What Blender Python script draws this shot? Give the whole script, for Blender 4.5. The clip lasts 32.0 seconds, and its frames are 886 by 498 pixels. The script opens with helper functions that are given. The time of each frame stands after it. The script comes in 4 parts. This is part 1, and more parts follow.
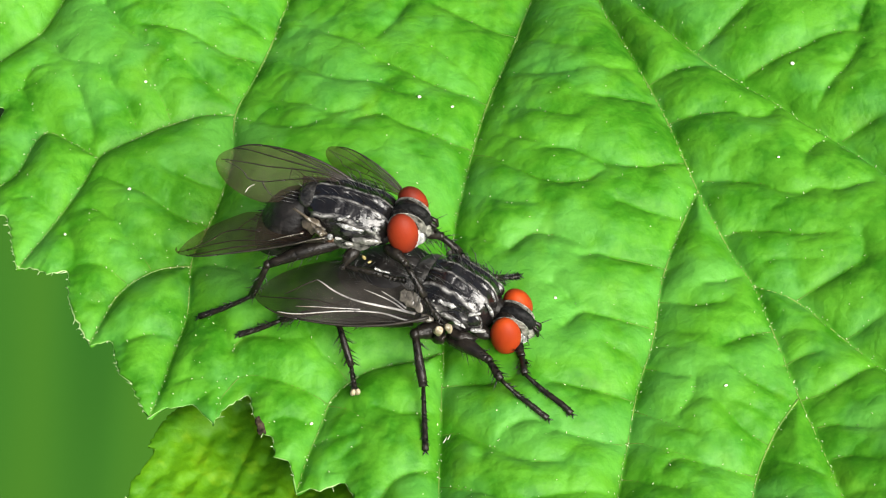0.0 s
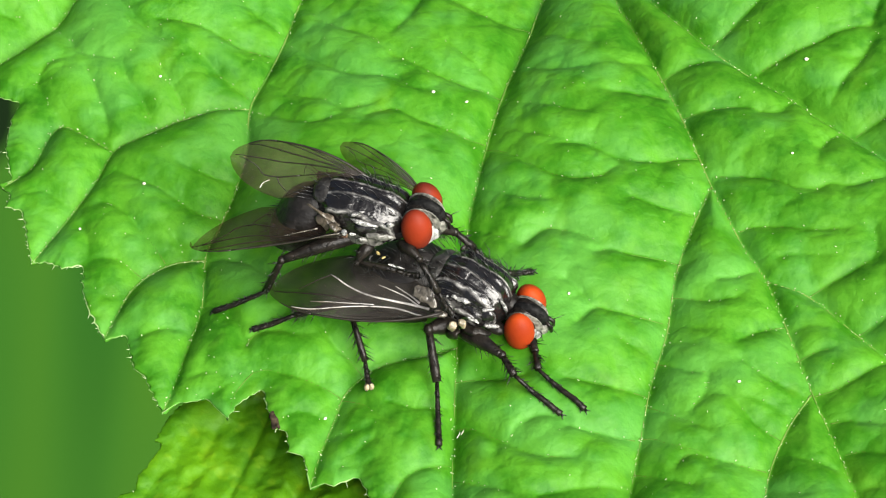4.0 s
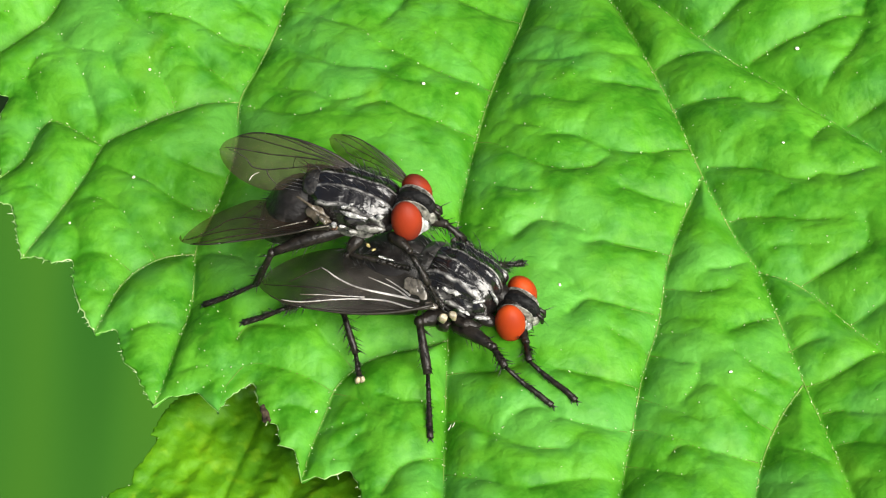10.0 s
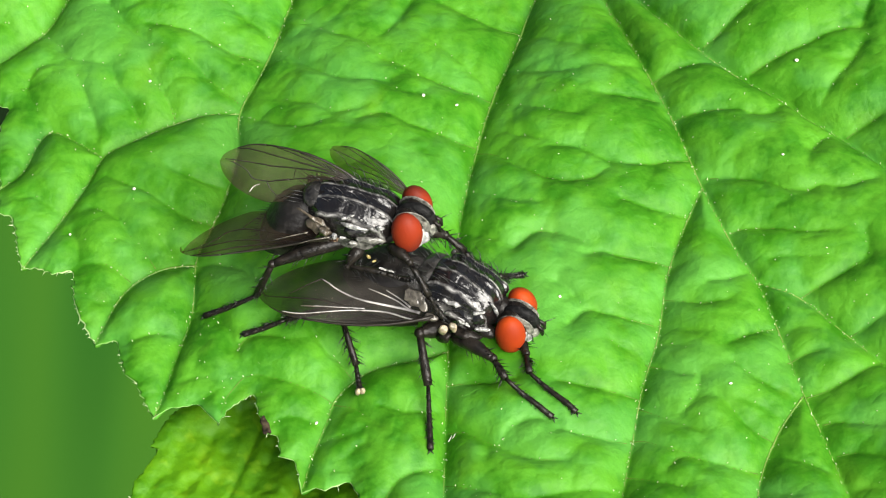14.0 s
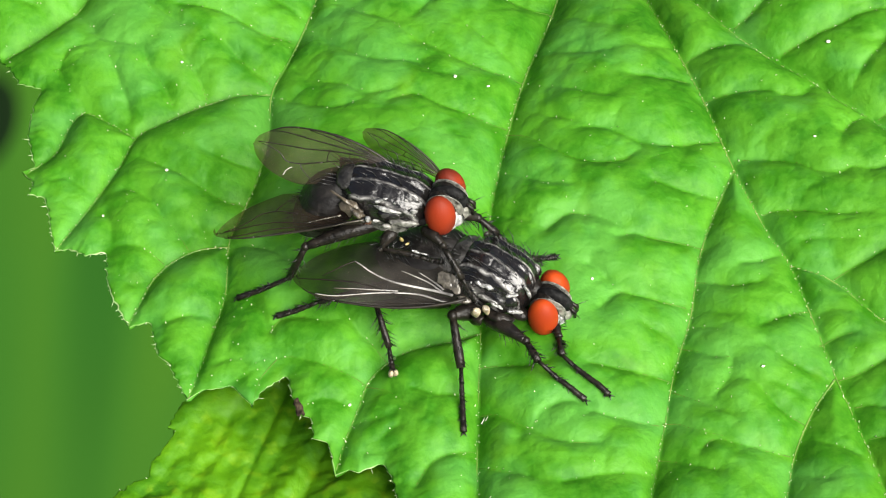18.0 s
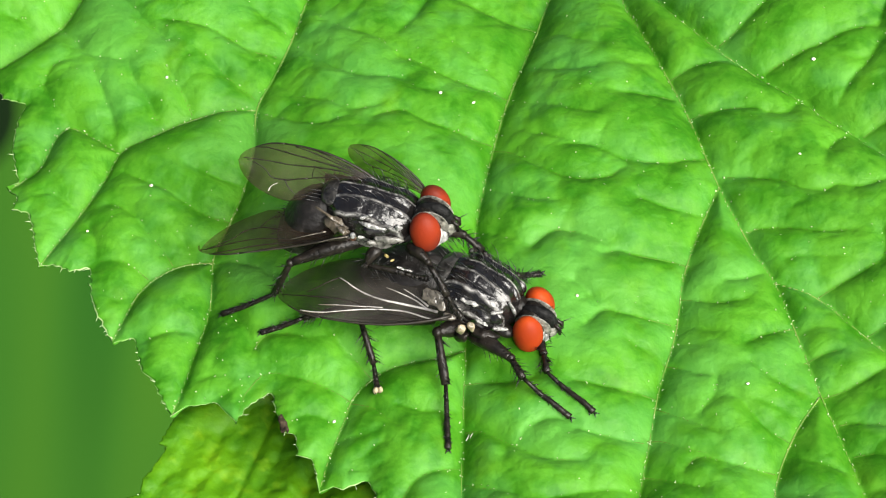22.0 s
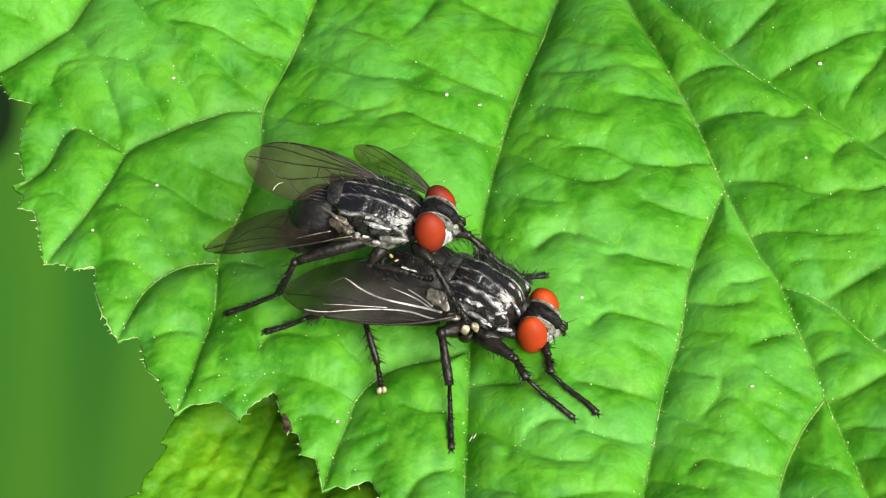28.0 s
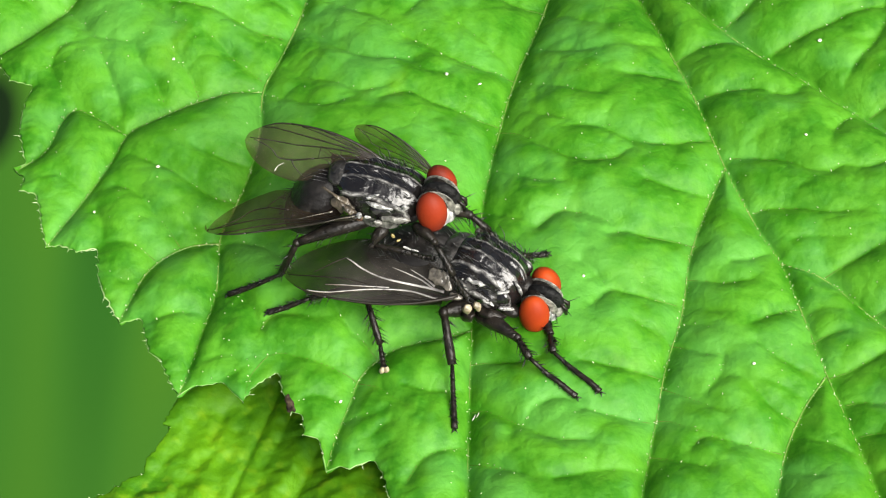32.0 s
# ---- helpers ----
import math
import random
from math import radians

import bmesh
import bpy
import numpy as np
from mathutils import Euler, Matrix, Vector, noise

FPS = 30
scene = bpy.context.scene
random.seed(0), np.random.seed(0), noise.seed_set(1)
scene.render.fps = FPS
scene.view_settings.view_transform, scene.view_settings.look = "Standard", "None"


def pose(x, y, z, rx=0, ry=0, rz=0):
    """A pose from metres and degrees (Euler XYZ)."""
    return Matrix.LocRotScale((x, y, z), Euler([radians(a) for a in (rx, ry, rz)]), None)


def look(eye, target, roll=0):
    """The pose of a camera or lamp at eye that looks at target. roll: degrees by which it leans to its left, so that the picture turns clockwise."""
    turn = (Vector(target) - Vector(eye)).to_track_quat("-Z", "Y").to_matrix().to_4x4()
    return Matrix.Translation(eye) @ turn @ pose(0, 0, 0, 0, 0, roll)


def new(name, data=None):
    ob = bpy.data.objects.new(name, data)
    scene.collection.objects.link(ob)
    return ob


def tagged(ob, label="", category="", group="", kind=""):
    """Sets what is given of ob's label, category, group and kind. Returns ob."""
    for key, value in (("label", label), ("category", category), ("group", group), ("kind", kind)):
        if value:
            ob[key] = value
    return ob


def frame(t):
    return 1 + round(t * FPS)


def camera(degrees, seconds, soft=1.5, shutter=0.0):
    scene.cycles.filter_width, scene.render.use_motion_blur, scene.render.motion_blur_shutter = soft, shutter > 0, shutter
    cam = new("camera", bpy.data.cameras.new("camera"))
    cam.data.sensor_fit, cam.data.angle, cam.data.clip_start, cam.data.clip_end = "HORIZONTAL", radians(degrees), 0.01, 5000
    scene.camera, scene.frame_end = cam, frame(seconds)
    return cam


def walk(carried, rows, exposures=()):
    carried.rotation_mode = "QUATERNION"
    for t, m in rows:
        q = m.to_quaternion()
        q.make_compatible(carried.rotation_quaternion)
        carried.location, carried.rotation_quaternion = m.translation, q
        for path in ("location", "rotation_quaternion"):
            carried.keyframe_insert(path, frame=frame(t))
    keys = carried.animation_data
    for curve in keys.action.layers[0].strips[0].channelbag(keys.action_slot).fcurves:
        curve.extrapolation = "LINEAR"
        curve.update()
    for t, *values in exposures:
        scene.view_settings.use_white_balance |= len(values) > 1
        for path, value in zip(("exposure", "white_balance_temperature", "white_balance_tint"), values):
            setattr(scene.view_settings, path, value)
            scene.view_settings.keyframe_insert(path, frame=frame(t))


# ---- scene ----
MM = 0.001
LEAF_Z = 0.45          # height of the big leaf over the ground
TILT = 52.0            # how steeply the camera looks down
REACH = 90.7           # millimetres from the lens to the middle of the leaf
back = Vector((0, -math.cos(radians(TILT)), math.sin(radians(TILT))))
middle = Vector((0, 0, LEAF_Z))

# ---- camera: on a tripod, the leaf sways in the wind ----
cam = camera(20.0, 32.0, soft=1.1)
stand = look(middle + back * REACH * MM, middle)
walk(cam, [(0.0, stand), (32.0, stand)])

# seconds, millimetres to the right, up across the view, away from the lens, degrees of lean, nod and yaw
SWAY = [
    (0, -0.471, -0.346, -0.06, 0.02, -0.36, 0.32),
    (0.5, -0.416, -0.214, -0.08, 0.27, -0.27, 0.20),
    (1, -0.223, -0.084, 0.01, 0.14, -0.07, 0.20),
    (1.5, -0.158, 0.076, -0.01, 0.16, 0.03, 0.17),
    (2, -0.199, 0.273, -0.13, 0.53, 0.30, -0.28),
    (2.5, -0.046, -0.272, 0.04, -0.23, -0.14, 0.27),
    (3, 0.037, -0.012, -0.06, -0.26, -0.17, -0.13),
    (3.5, 0.021, -0.121, 0.10, -0.05, -0.04, 0.01),
    (5.5, 0.077, -0.322, 0.03, -0.42, -0.21, 0.08),
    (6, -0.000, 0.000, -0.00, -0.00, -0.00, 0.00),
    (6.5, 0.077, -0.321, 0.04, -0.47, -0.45, 0.34),
    (7, -0.099, -0.354, 0.04, -0.23, -0.17, 0.23),
    (7.5, -0.093, -0.476, 0.03, -0.67, -0.20, 0.23),
    (8, -0.381, -0.481, 0.01, -0.67, -0.35, 0.26),
    (8.5, -0.245, 0.215, -0.06, 0.19, -0.04, 0.05),
    (9, -0.255, 0.168, -0.03, 0.25, 0.04, 0.12),
    (9.5, -0.218, -0.195, 0.04, -0.12, 0.00, 0.28),
    (10, -0.308, 0.119, -0.09, 0.24, 0.09, 0.03),
    (10.5, -0.580, -0.007, -0.09, 0.27, -0.22, 0.18),
    (11, -0.262, -0.165, -0.04, -0.04, -0.22, 0.30),
    (11.5, 0.108, 0.187, 0.11, 0.06, 0.22, 0.16),
    (12, 0.208, 0.066, 0.07, 0.11, 0.09, 0.03),
    (12.5, 0.652, 0.827, -0.01, 0.75, 0.91, -0.67),
    (13, 0.445, -0.004, 0.12, -0.39, -0.10, -0.04),
    (13.5, -0.325, -0.264, 0.01, 0.27, -0.17, 0.11),
    (15.5, -0.183, -0.380, 0.00, -0.17, -0.24, 0.16),
    (16, -0.116, -0.948, 0.08, -0.38, -0.57, 0.37),
    (16.5, 0.284, -0.796, 0.06, -0.94, -0.43, 0.16),
    (17, 0.353, -1.670, 0.25, -1.34, -0.91, 0.57),
    (17.5, 0.528, -0.792, 0.08, -0.84, -0.42, 0.16),
    (18, 0.857, 0.362, 0.16, 0.17, 0.66, -0.25),
    (18.5, -0.588, -1.907, 0.01, -0.73, -1.51, 0.77),
    (19, 0.415, -1.092, 0.06, -1.02, -0.54, 0.23),
    (19.5, 0.596, -0.094, 0.13, -0.10, 0.28, -0.25),
    (20, 0.339, -0.804, 0.10, -0.54, -0.27, 0.31),
    (20.5, 0.230, -0.647, 0.08, -0.28, -0.09, 0.14),
    (21, 0.191, -0.283, 0.08, -0.09, 0.22, 0.11),
    (21.5, 0.334, -0.187, 0.05, 0.06, 0.34, -0.04),
    (22, 0.312, -0.235, 0.07, -0.00, 0.36, 0.15),
    (22.5, 0.098, -0.345, 0.02, -0.24, -0.02, 0.18),
    (23, 0.398, -0.313, 0.09, -0.42, -0.04, 0.10),
    (23.5, 0.279, -0.277, 0.09, -0.52, 0.03, 0.18),
    (24, 0.232, -0.534, 0.16, -0.52, -0.20, 0.25),
    (24.5, 0.217, -0.263, -0.00, -0.31, -0.08, 0.18),
    (25, 0.147, -0.225, 0.02, -0.17, -0.05, 0.09),
    (25.5, 0.096, -0.419, 0.04, -0.50, -0.21, 0.24),
    (27.5, 0.334, -0.357, 0.03, -0.63, -0.34, -0.04),
    (28, 0.489, -0.287, 0.03, -0.37, -0.13, -0.10),
    (28.5, 0.243, -0.230, -0.04, -0.15, -0.16, -0.16),
    (29, 0.465, -0.069, 0.09, -0.41, -0.17, -0.06),
    (29.5, 0.389, 0.224, 0.11, 0.16, 0.47, -0.25),
    (30, 0.542, 0.154, 0.15, -0.07, 0.32, -0.05),
    (30.5, 0.501, -0.088, 0.13, -0.35, 0.03, -0.02),
    (31, 0.294, -0.011, 0.06, -0.16, 0.32, 0.19),
    (31.5, 0.265, 0.117, 0.06, 0.39, 0.64, -0.18),
    (32, 0.542, 0.462, 0.14, 0.02, 0.46, -0.00),
]

# ---- world and sun ----
world = bpy.data.worlds.new("world")
scene.world = world
world.use_nodes = True
wn = world.node_tree
sky = wn.nodes.new("ShaderNodeTexSky")
sky.sky_type = "NISHITA"
sky.sun_disc = False
SUN_DIR = Vector((0.52, -0.53, 0.67)).normalized()
sky.sun_elevation = math.asin(SUN_DIR.z)
sky.sun_rotation = math.atan2(SUN_DIR.x, SUN_DIR.y)
sky.air_density, sky.dust_density, sky.ozone_density = 1.0, 4.0, 1.0
wn.links.new(sky.outputs[0], wn.nodes["Background"].inputs[0])
wn.nodes["Background"].inputs[1].default_value = 0.04
sun = new("sun", bpy.data.lights.new("sun", "SUN"))
sun.data.energy = 5.8
sun.data.angle = radians(60)
sun.data.color = (1.0, 0.97, 0.9)
sun.matrix_world = look(middle + SUN_DIR * 5, middle)
scene.view_settings.exposure = 1.1


# ---- materials ----
class Nodes:
    """A small writer of node materials."""

    def __init__(self, name, rough=0.5, metal=0.0, spec=0.5):
        self.mat = bpy.data.materials.new(name)
        self.mat.use_nodes = True
        self.tree = self.mat.node_tree
        self.bsdf = self.tree.nodes["Principled BSDF"]
        self.bsdf.inputs["Roughness"].default_value = rough
        self.bsdf.inputs["Metallic"].default_value = metal
        self.bsdf.inputs["Specular IOR Level"].default_value = spec
        self.place = self.add("ShaderNodeTexCoord").outputs["Object"]

    def add(self, kind, **values):
        node = self.tree.nodes.new(kind)
        for key, value in values.items():
            node.inputs[key.replace("_", " ")].default_value = value
        return node

    def link(self, a, b):
        self.tree.links.new(a, b)

    def noise(self, per_mm, detail=3.0, rough=0.55, vector=None):
        node = self.add("ShaderNodeTexNoise", Scale=per_mm * 1000, Detail=detail, Roughness=rough)
        self.link(vector or self.place, node.inputs["Vector"])
        return node.outputs[0]

    def ramp(self, fac, *stops):
        node = self.add("ShaderNodeValToRGB")
        el = node.color_ramp.elements
        while len(el) < len(stops):
            el.new(0.5)
        for e, (at, colour) in zip(el, stops):
            e.position, e.color = at, (*colour, 1.0)
        self.link(fac, node.inputs[0])
        return node.outputs[0]

    def math(self, op, a, b=0.0, c=0.0):
        node = self.add("ShaderNodeMath")
        node.operation = op
        for slot, value in zip(node.inputs, (a, b, c)):
            if isinstance(value, (int, float)):
                slot.default_value = value
            else:
                self.link(value, slot)
        return node.outputs[0]

    def mix(self, fac, a, b, how="MIX"):
        node = self.tree.nodes.new("ShaderNodeMix")
        node.data_type, node.blend_type = "RGBA", how
        for slot, value in ((0, fac), (6, a), (7, b)):
            if isinstance(value, (int, float)):
                node.inputs[slot].default_value = value
            elif isinstance(value, tuple):
                node.inputs[slot].default_value = (*value, 1.0)
            else:
                self.link(value, node.inputs[slot])
        return node.outputs[2]

    def colour(self, socket):
        if isinstance(socket, tuple):
            self.bsdf.inputs["Base Color"].default_value = (*socket, 1.0)
        else:
            self.link(socket, self.bsdf.inputs["Base Color"])

    def rough(self, fac, low, high):
        node = self.add("ShaderNodeMapRange", To_Min=low, To_Max=high)
        self.link(fac, node.inputs[0])
        self.link(node.outputs[0], self.bsdf.inputs["Roughness"])

    def bump(self, height, millimetres, strength=1.0):
        node = self.add("ShaderNodeBump", Strength=strength, Distance=millimetres * MM)
        self.link(height, node.inputs["Height"])
        self.link(node.outputs[0], self.bsdf.inputs["Normal"])


def leaf_material(name, dark, mid, light, blotch, pale, spots=0.4, rare=0.62):
    n = Nodes(name, 0.55, spec=0.24)
    broad = n.noise(0.16, 3.0)
    mottle = n.ramp(n.noise(0.62, 3.5, 0.55), (0.42, (0, 0, 0)), (0.58, (1, 1, 1)))
    fine = n.noise(3.2, 4.0, 0.6)
    base = n.ramp(broad, (0.3, dark), (0.55, mid), (0.8, light))
    base = n.mix(n.math("MULTIPLY", mottle, 0.7), base, light)
    spot = n.ramp(n.noise(spots, 2.0), (rare, (0, 0, 0)), (rare + 0.12, (1, 1, 1)))
    base = n.mix(n.math("MULTIPLY", spot, 0.4), base, blotch)
    # the finest net of veins
    net = n.add("ShaderNodeTexVoronoi", Scale=2600.0)
    net.feature = "DISTANCE_TO_EDGE"
    bent = n.add("ShaderNodeVectorMath")
    bent.operation = "MULTIPLY"
    bent.inputs[1].default_value = (0.0004, 0.0004, 0.0004)
    wobble = n.add("ShaderNodeTexNoise", Scale=1400.0, Detail=2.0)
    n.link(n.place, wobble.inputs["Vector"])
    n.link(wobble.outputs["Color"], bent.inputs[0])
    shifted = n.add("ShaderNodeVectorMath")
    n.link(n.place, shifted.inputs[0])
    n.link(bent.outputs[0], shifted.inputs[1])
    n.link(shifted.outputs[0], net.inputs["Vector"])
    mesh_line = n.ramp(net.outputs[0], (0.0, (1, 1, 1)), (0.09, (0, 0, 0)))
    base = n.mix(n.math("MULTIPLY", mesh_line, 0.1), base, dark)
    # small fields between the finest veins, each a low cushion
    quilt = n.add("ShaderNodeTexVoronoi", Scale=1150.0)
    quilt.feature = "DISTANCE_TO_EDGE"
    n.link(shifted.outputs[0], quilt.inputs["Vector"])
    field = n.ramp(quilt.outputs[0], (0.0, (0, 0, 0)), (0.13, (0.6, 0.6, 0.6)), (0.42, (1, 1, 1)))
    base = n.mix(n.math("MULTIPLY_ADD", field, -0.14, 0.14), base, dark)
    cell = n.ramp(n.noise(2.4, 3.0, 0.6), (0.42, (0, 0, 0)), (0.62, (1, 1, 1)))
    base = n.mix(n.math("MULTIPLY", cell, 0.3), base, light)
    cool = n.ramp(n.noise(0.33, 3.0, 0.6), (0.48, (0, 0, 0)), (0.62, (1, 1, 1)))
    base = n.mix(n.math("MULTIPLY", cool, 0.4), base, pale)
    pores = n.ramp(n.noise(6.0, 2.0, 0.6), (0.36, (1, 1, 1)), (0.5, (0, 0, 0)))
    base = n.mix(n.math("MULTIPLY", pores, 0.14), base, dark)
    base = n.mix(n.math("MULTIPLY", fine, 0.3), base, mid)
    n.colour(base)
    wrinkle = n.noise(1.1, 3.0)
    small = n.noise(9.0, 3.0)
    height = n.math("MULTIPLY_ADD", mesh_line, -0.008, n.math("MULTIPLY_ADD", wrinkle, 0.2, n.math("MULTIPLY_ADD", n.noise(2.6, 3.0), 0.28, n.math("MULTIPLY", small, 0.05))))
    n.bump(n.math("MULTIPLY_ADD", field, 0.085, height), 0.16, 0.9)
    n.rough(fine, 0.48, 0.7)
    # light that passes through the blade
    glow = n.add("ShaderNodeBsdfTranslucent")
    n.link(base, glow.inputs[0])
    both = n.add("ShaderNodeMixShader", Fac=0.18)
    n.link(n.bsdf.outputs[0], both.inputs[1])
    n.link(glow.outputs[0], both.inputs[2])
    n.link(both.outputs[0], n.tree.nodes["Material Output"].inputs[0])
    return n.mat


def plain(name, colour, rough=0.5, spec=0.5, other=None, per_mm=6.0, relief=0.02, metal=0.0):
    n = Nodes(name, rough, metal, spec)
    grain = n.noise(per_mm, 3.0)
    n.colour(n.ramp(grain, (0.3, colour), (0.72, other or tuple(c * 1.6 for c in colour))))
    n.bump(grain, relief)
    return n.mat


LEAF = leaf_material("fresh_leaf", (0.016, 0.115, 0.001), (0.033, 0.175, 0.002), (0.085, 0.29, 0.014), (0.095, 0.22, 0.005), (0.085, 0.29, 0.062))
OLD_LEAF = leaf_material("yellowing_leaf", (0.022, 0.11, 0.0003), (0.042, 0.16, 0.0003), (0.088, 0.25, 0.0008), (0.23, 0.37, 0.01), (0.11, 0.275, 0.0008), 1.3, 0.54)
VEIN = plain("leaf_vein", (0.055, 0.17, 0.01), 0.5, other=(0.17, 0.24, 0.05), per_mm=0.5)
OLD_VEIN = plain("yellow_leaf_vein", (0.04, 0.15, 0.002), 0.5, other=(0.08, 0.2, 0.004), per_mm=2.0)
HAIR = plain("leaf_hair", (0.3, 0.4, 0.18), 0.5, other=(0.58, 0.64, 0.42))
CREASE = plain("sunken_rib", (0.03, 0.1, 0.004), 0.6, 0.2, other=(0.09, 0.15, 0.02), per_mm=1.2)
MARGIN = plain("leaf_margin", (0.09, 0.24, 0.03), 0.5, other=(0.34, 0.45, 0.2), per_mm=1.4)
GRAIN = plain("pollen_grain", (0.45, 0.43, 0.33), 0.5, other=(0.7, 0.68, 0.58))
SCORCH = plain("scorched_leaf", (0.008, 0.006, 0.004), 0.9, 0.1, other=(0.06, 0.045, 0.028), per_mm=5.0, relief=0.1)


def ground_material():
    n = Nodes("far_meadow", 0.9, spec=0.1)
    stretch = n.add("ShaderNodeMapping", Scale=(1.0, 0.09, 1.0))
    n.link(n.place, stretch.inputs[0])
    bands = n.noise(0.045, 0.5, 0.4, stretch.outputs[0])
    soft = n.noise(0.02, 1.0, 0.4)
    base = n.ramp(bands, (0.3, (0.011, 0.055, 0.0035)), (0.5, (0.021, 0.078, 0.005)), (0.68, (0.031, 0.093, 0.005)))
    base = n.mix(n.math("MULTIPLY", soft, 0.5), base, (0.016, 0.082, 0.008))
    # shade of a hollow between the stems, painted in as a dark spot
    hollow_shade = n.add("ShaderNodeMapping", Location=(11.5, -17.23, 0.0), Scale=(92.08, 43.40, 1.0))
    n.link(n.place, hollow_shade.inputs[0])
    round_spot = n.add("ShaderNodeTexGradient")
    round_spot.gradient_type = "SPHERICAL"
    n.link(hollow_shade.outputs[0], round_spot.inputs[0])
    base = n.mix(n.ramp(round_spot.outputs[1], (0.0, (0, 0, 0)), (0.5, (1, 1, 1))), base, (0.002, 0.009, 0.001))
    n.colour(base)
    return n.mat


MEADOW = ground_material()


def chitin(name, black, grey, stripes, rough=0.34):
    """Black body shell, dusted grey, with highlights painted on the flanks; stripes: dusted bands a millimetre along y,
    or 0 for a chequer.
    """
    n = Nodes(name, rough, spec=0.36 if not stripes else 0.7)
    split = n.add("ShaderNodeSeparateXYZ")
    n.link(n.place, split.inputs[0])
    cloud = n.noise(2.2, 3.0)
    if stripes:
        wobble = n.math("MULTIPLY_ADD", n.noise(0.9, 2.0), 0.0003, split.outputs[1])
        band = n.math("COSINE", n.math("MULTIPLY", wobble, 2000 * math.pi * stripes))
        dust_glint = n.math("POWER", n.math("MULTIPLY_ADD", band, -0.5, 0.5), 9.0)
        patch = n.ramp(n.noise(3.4, 4.0, 0.7), (0.42, (0.04, 0.04, 0.04)), (0.64, (1, 1, 1)))
        # pale flank patches: highlights of the shell painted in, mixed with grey bloom
        flank = n.math("SMOOTH_MIN", n.math("MAXIMUM", n.math("MULTIPLY_ADD", n.math("ABSOLUTE", split.outputs[1]), 1600.0, -1.35), 0.0), 1.0, 0.1)
        coarse = n.ramp(n.noise(1.3, 3.0, 0.6), (0.52, (0, 0, 0)), (0.58, (1, 1, 1)))
        dust_glint = n.math("MULTIPLY_ADD", n.math("MULTIPLY", flank, coarse), 0.35, n.math("MULTIPLY", dust_glint, n.math("MULTIPLY_ADD", patch, 0.75, 0.25)))
    else:
        check = n.ramp(n.noise(0.95, 1.5), (0.47, (0, 0, 0)), (0.56, (1, 1, 1)))
        dust_glint = n.math("MULTIPLY", check, n.math("MULTIPLY_ADD", cloud, 1.6, -0.3))
    n.colour(n.ramp(dust_glint, (0.12, black), (0.6, grey), (1.0, tuple(3.0 * c for c in grey))))
    n.rough(cloud, rough - 0.08, rough + 0.08)
    drawn = n.add("ShaderNodeMapping", Scale=(0.5, 1.0, 0.8))
    n.link(n.place, drawn.inputs[0])
    ridges = n.math("MULTIPLY_ADD", n.noise(1.9, 2.5, 0.5, drawn.outputs[0]), 4.2, n.math("MULTIPLY", n.noise(11.0, 2.0), 0.4))
    if stripes:
        ridges = n.math("MULTIPLY_ADD", band, -0.9, ridges)
    n.bump(ridges, 0.04, 0.9)
    return n.mat


THORAX = chitin("striped_thorax", (0.007, 0.0062, 0.006), (0.1, 0.097, 0.092), 1.9, 0.2)
SCUTELLUM = plain("grey_dusted_scutellum", (0.006, 0.0055, 0.005), 0.3, 0.4, (0.05, 0.048, 0.045), 2.4, 0.14)
ABDOMEN = chitin("chequered_abdomen", (0.007, 0.0058, 0.005), (0.024, 0.021, 0.019), 0, 0.5)
SHELL = plain("black_shell", (0.003, 0.0027, 0.0024), 0.34, 0.2, (0.016, 0.013, 0.01), 4.0, 0.05)
# grey-dusted shell; its pale patches also paint in highlights
DUSTED_GLINT = plain("dusted_glint_shell", (0.012, 0.012, 0.011), 0.25, 0.6, (0.2, 0.195, 0.175), 3.2, 0.14)
FRONS = plain("dark_frons", (0.002, 0.002, 0.002), 0.5, 0.08, (0.012, 0.012, 0.012), 6.0, 0.05)
SILVER = plain("silver_face", (0.03, 0.03, 0.03), 0.3, 0.6, (0.46, 0.46, 0.45), 4.0, 0.06)
FACE = plain("grey_dusted_face", (0.012, 0.012, 0.01), 0.45, 0.4, (0.26, 0.255, 0.22), 4.5, 0.08)
BRISTLE = plain("black_bristle", (0.004, 0.004, 0.004), 0.4)
SCALE = plain("pale_scale", (0.014, 0.012, 0.009), 0.3, 0.5, (0.08, 0.065, 0.045), 4.0)
TAN = plain("tan_membrane", (0.012, 0.01, 0.007), 0.28, 0.6, (0.1, 0.08, 0.055), 3.6, 0.12)
# pale colour that paints highlights onto the silvery flank plates
GLINT = plain("glint_plate", (0.012, 0.012, 0.011), 0.18, 1.0, (0.42, 0.415, 0.4), 5.0, 0.16)
SQUAMA = plain("pale_squama", (0.022, 0.019, 0.015), 0.26, 0.7, (0.14, 0.125, 0.1), 3.4, 0.1)
CREAM = plain("cream_balancer", (0.06, 0.048, 0.026), 0.35, 0.6, (0.34, 0.29, 0.19), 4.5, 0.06)
FLAKE = plain("yellow_flake", (0.12, 0.09, 0.025), 0.35, 0.6, (0.4, 0.33, 0.13), 5.0)
PAD = plain("cream_foot_pad", (0.1, 0.08, 0.045), 0.5, 0.4, (0.42, 0.36, 0.23))
# the shine on these veins is put into the pale colour
PALEVEIN = plain("glint_wing_vein", (0.1, 0.095, 0.09), 0.26, 0.8, (0.6, 0.58, 0.55), 1.4)
RIBVEIN = plain("wing_vein", (0.006, 0.005, 0.004), 0.4, 0.3, (0.018, 0.014, 0.01), 3.0)


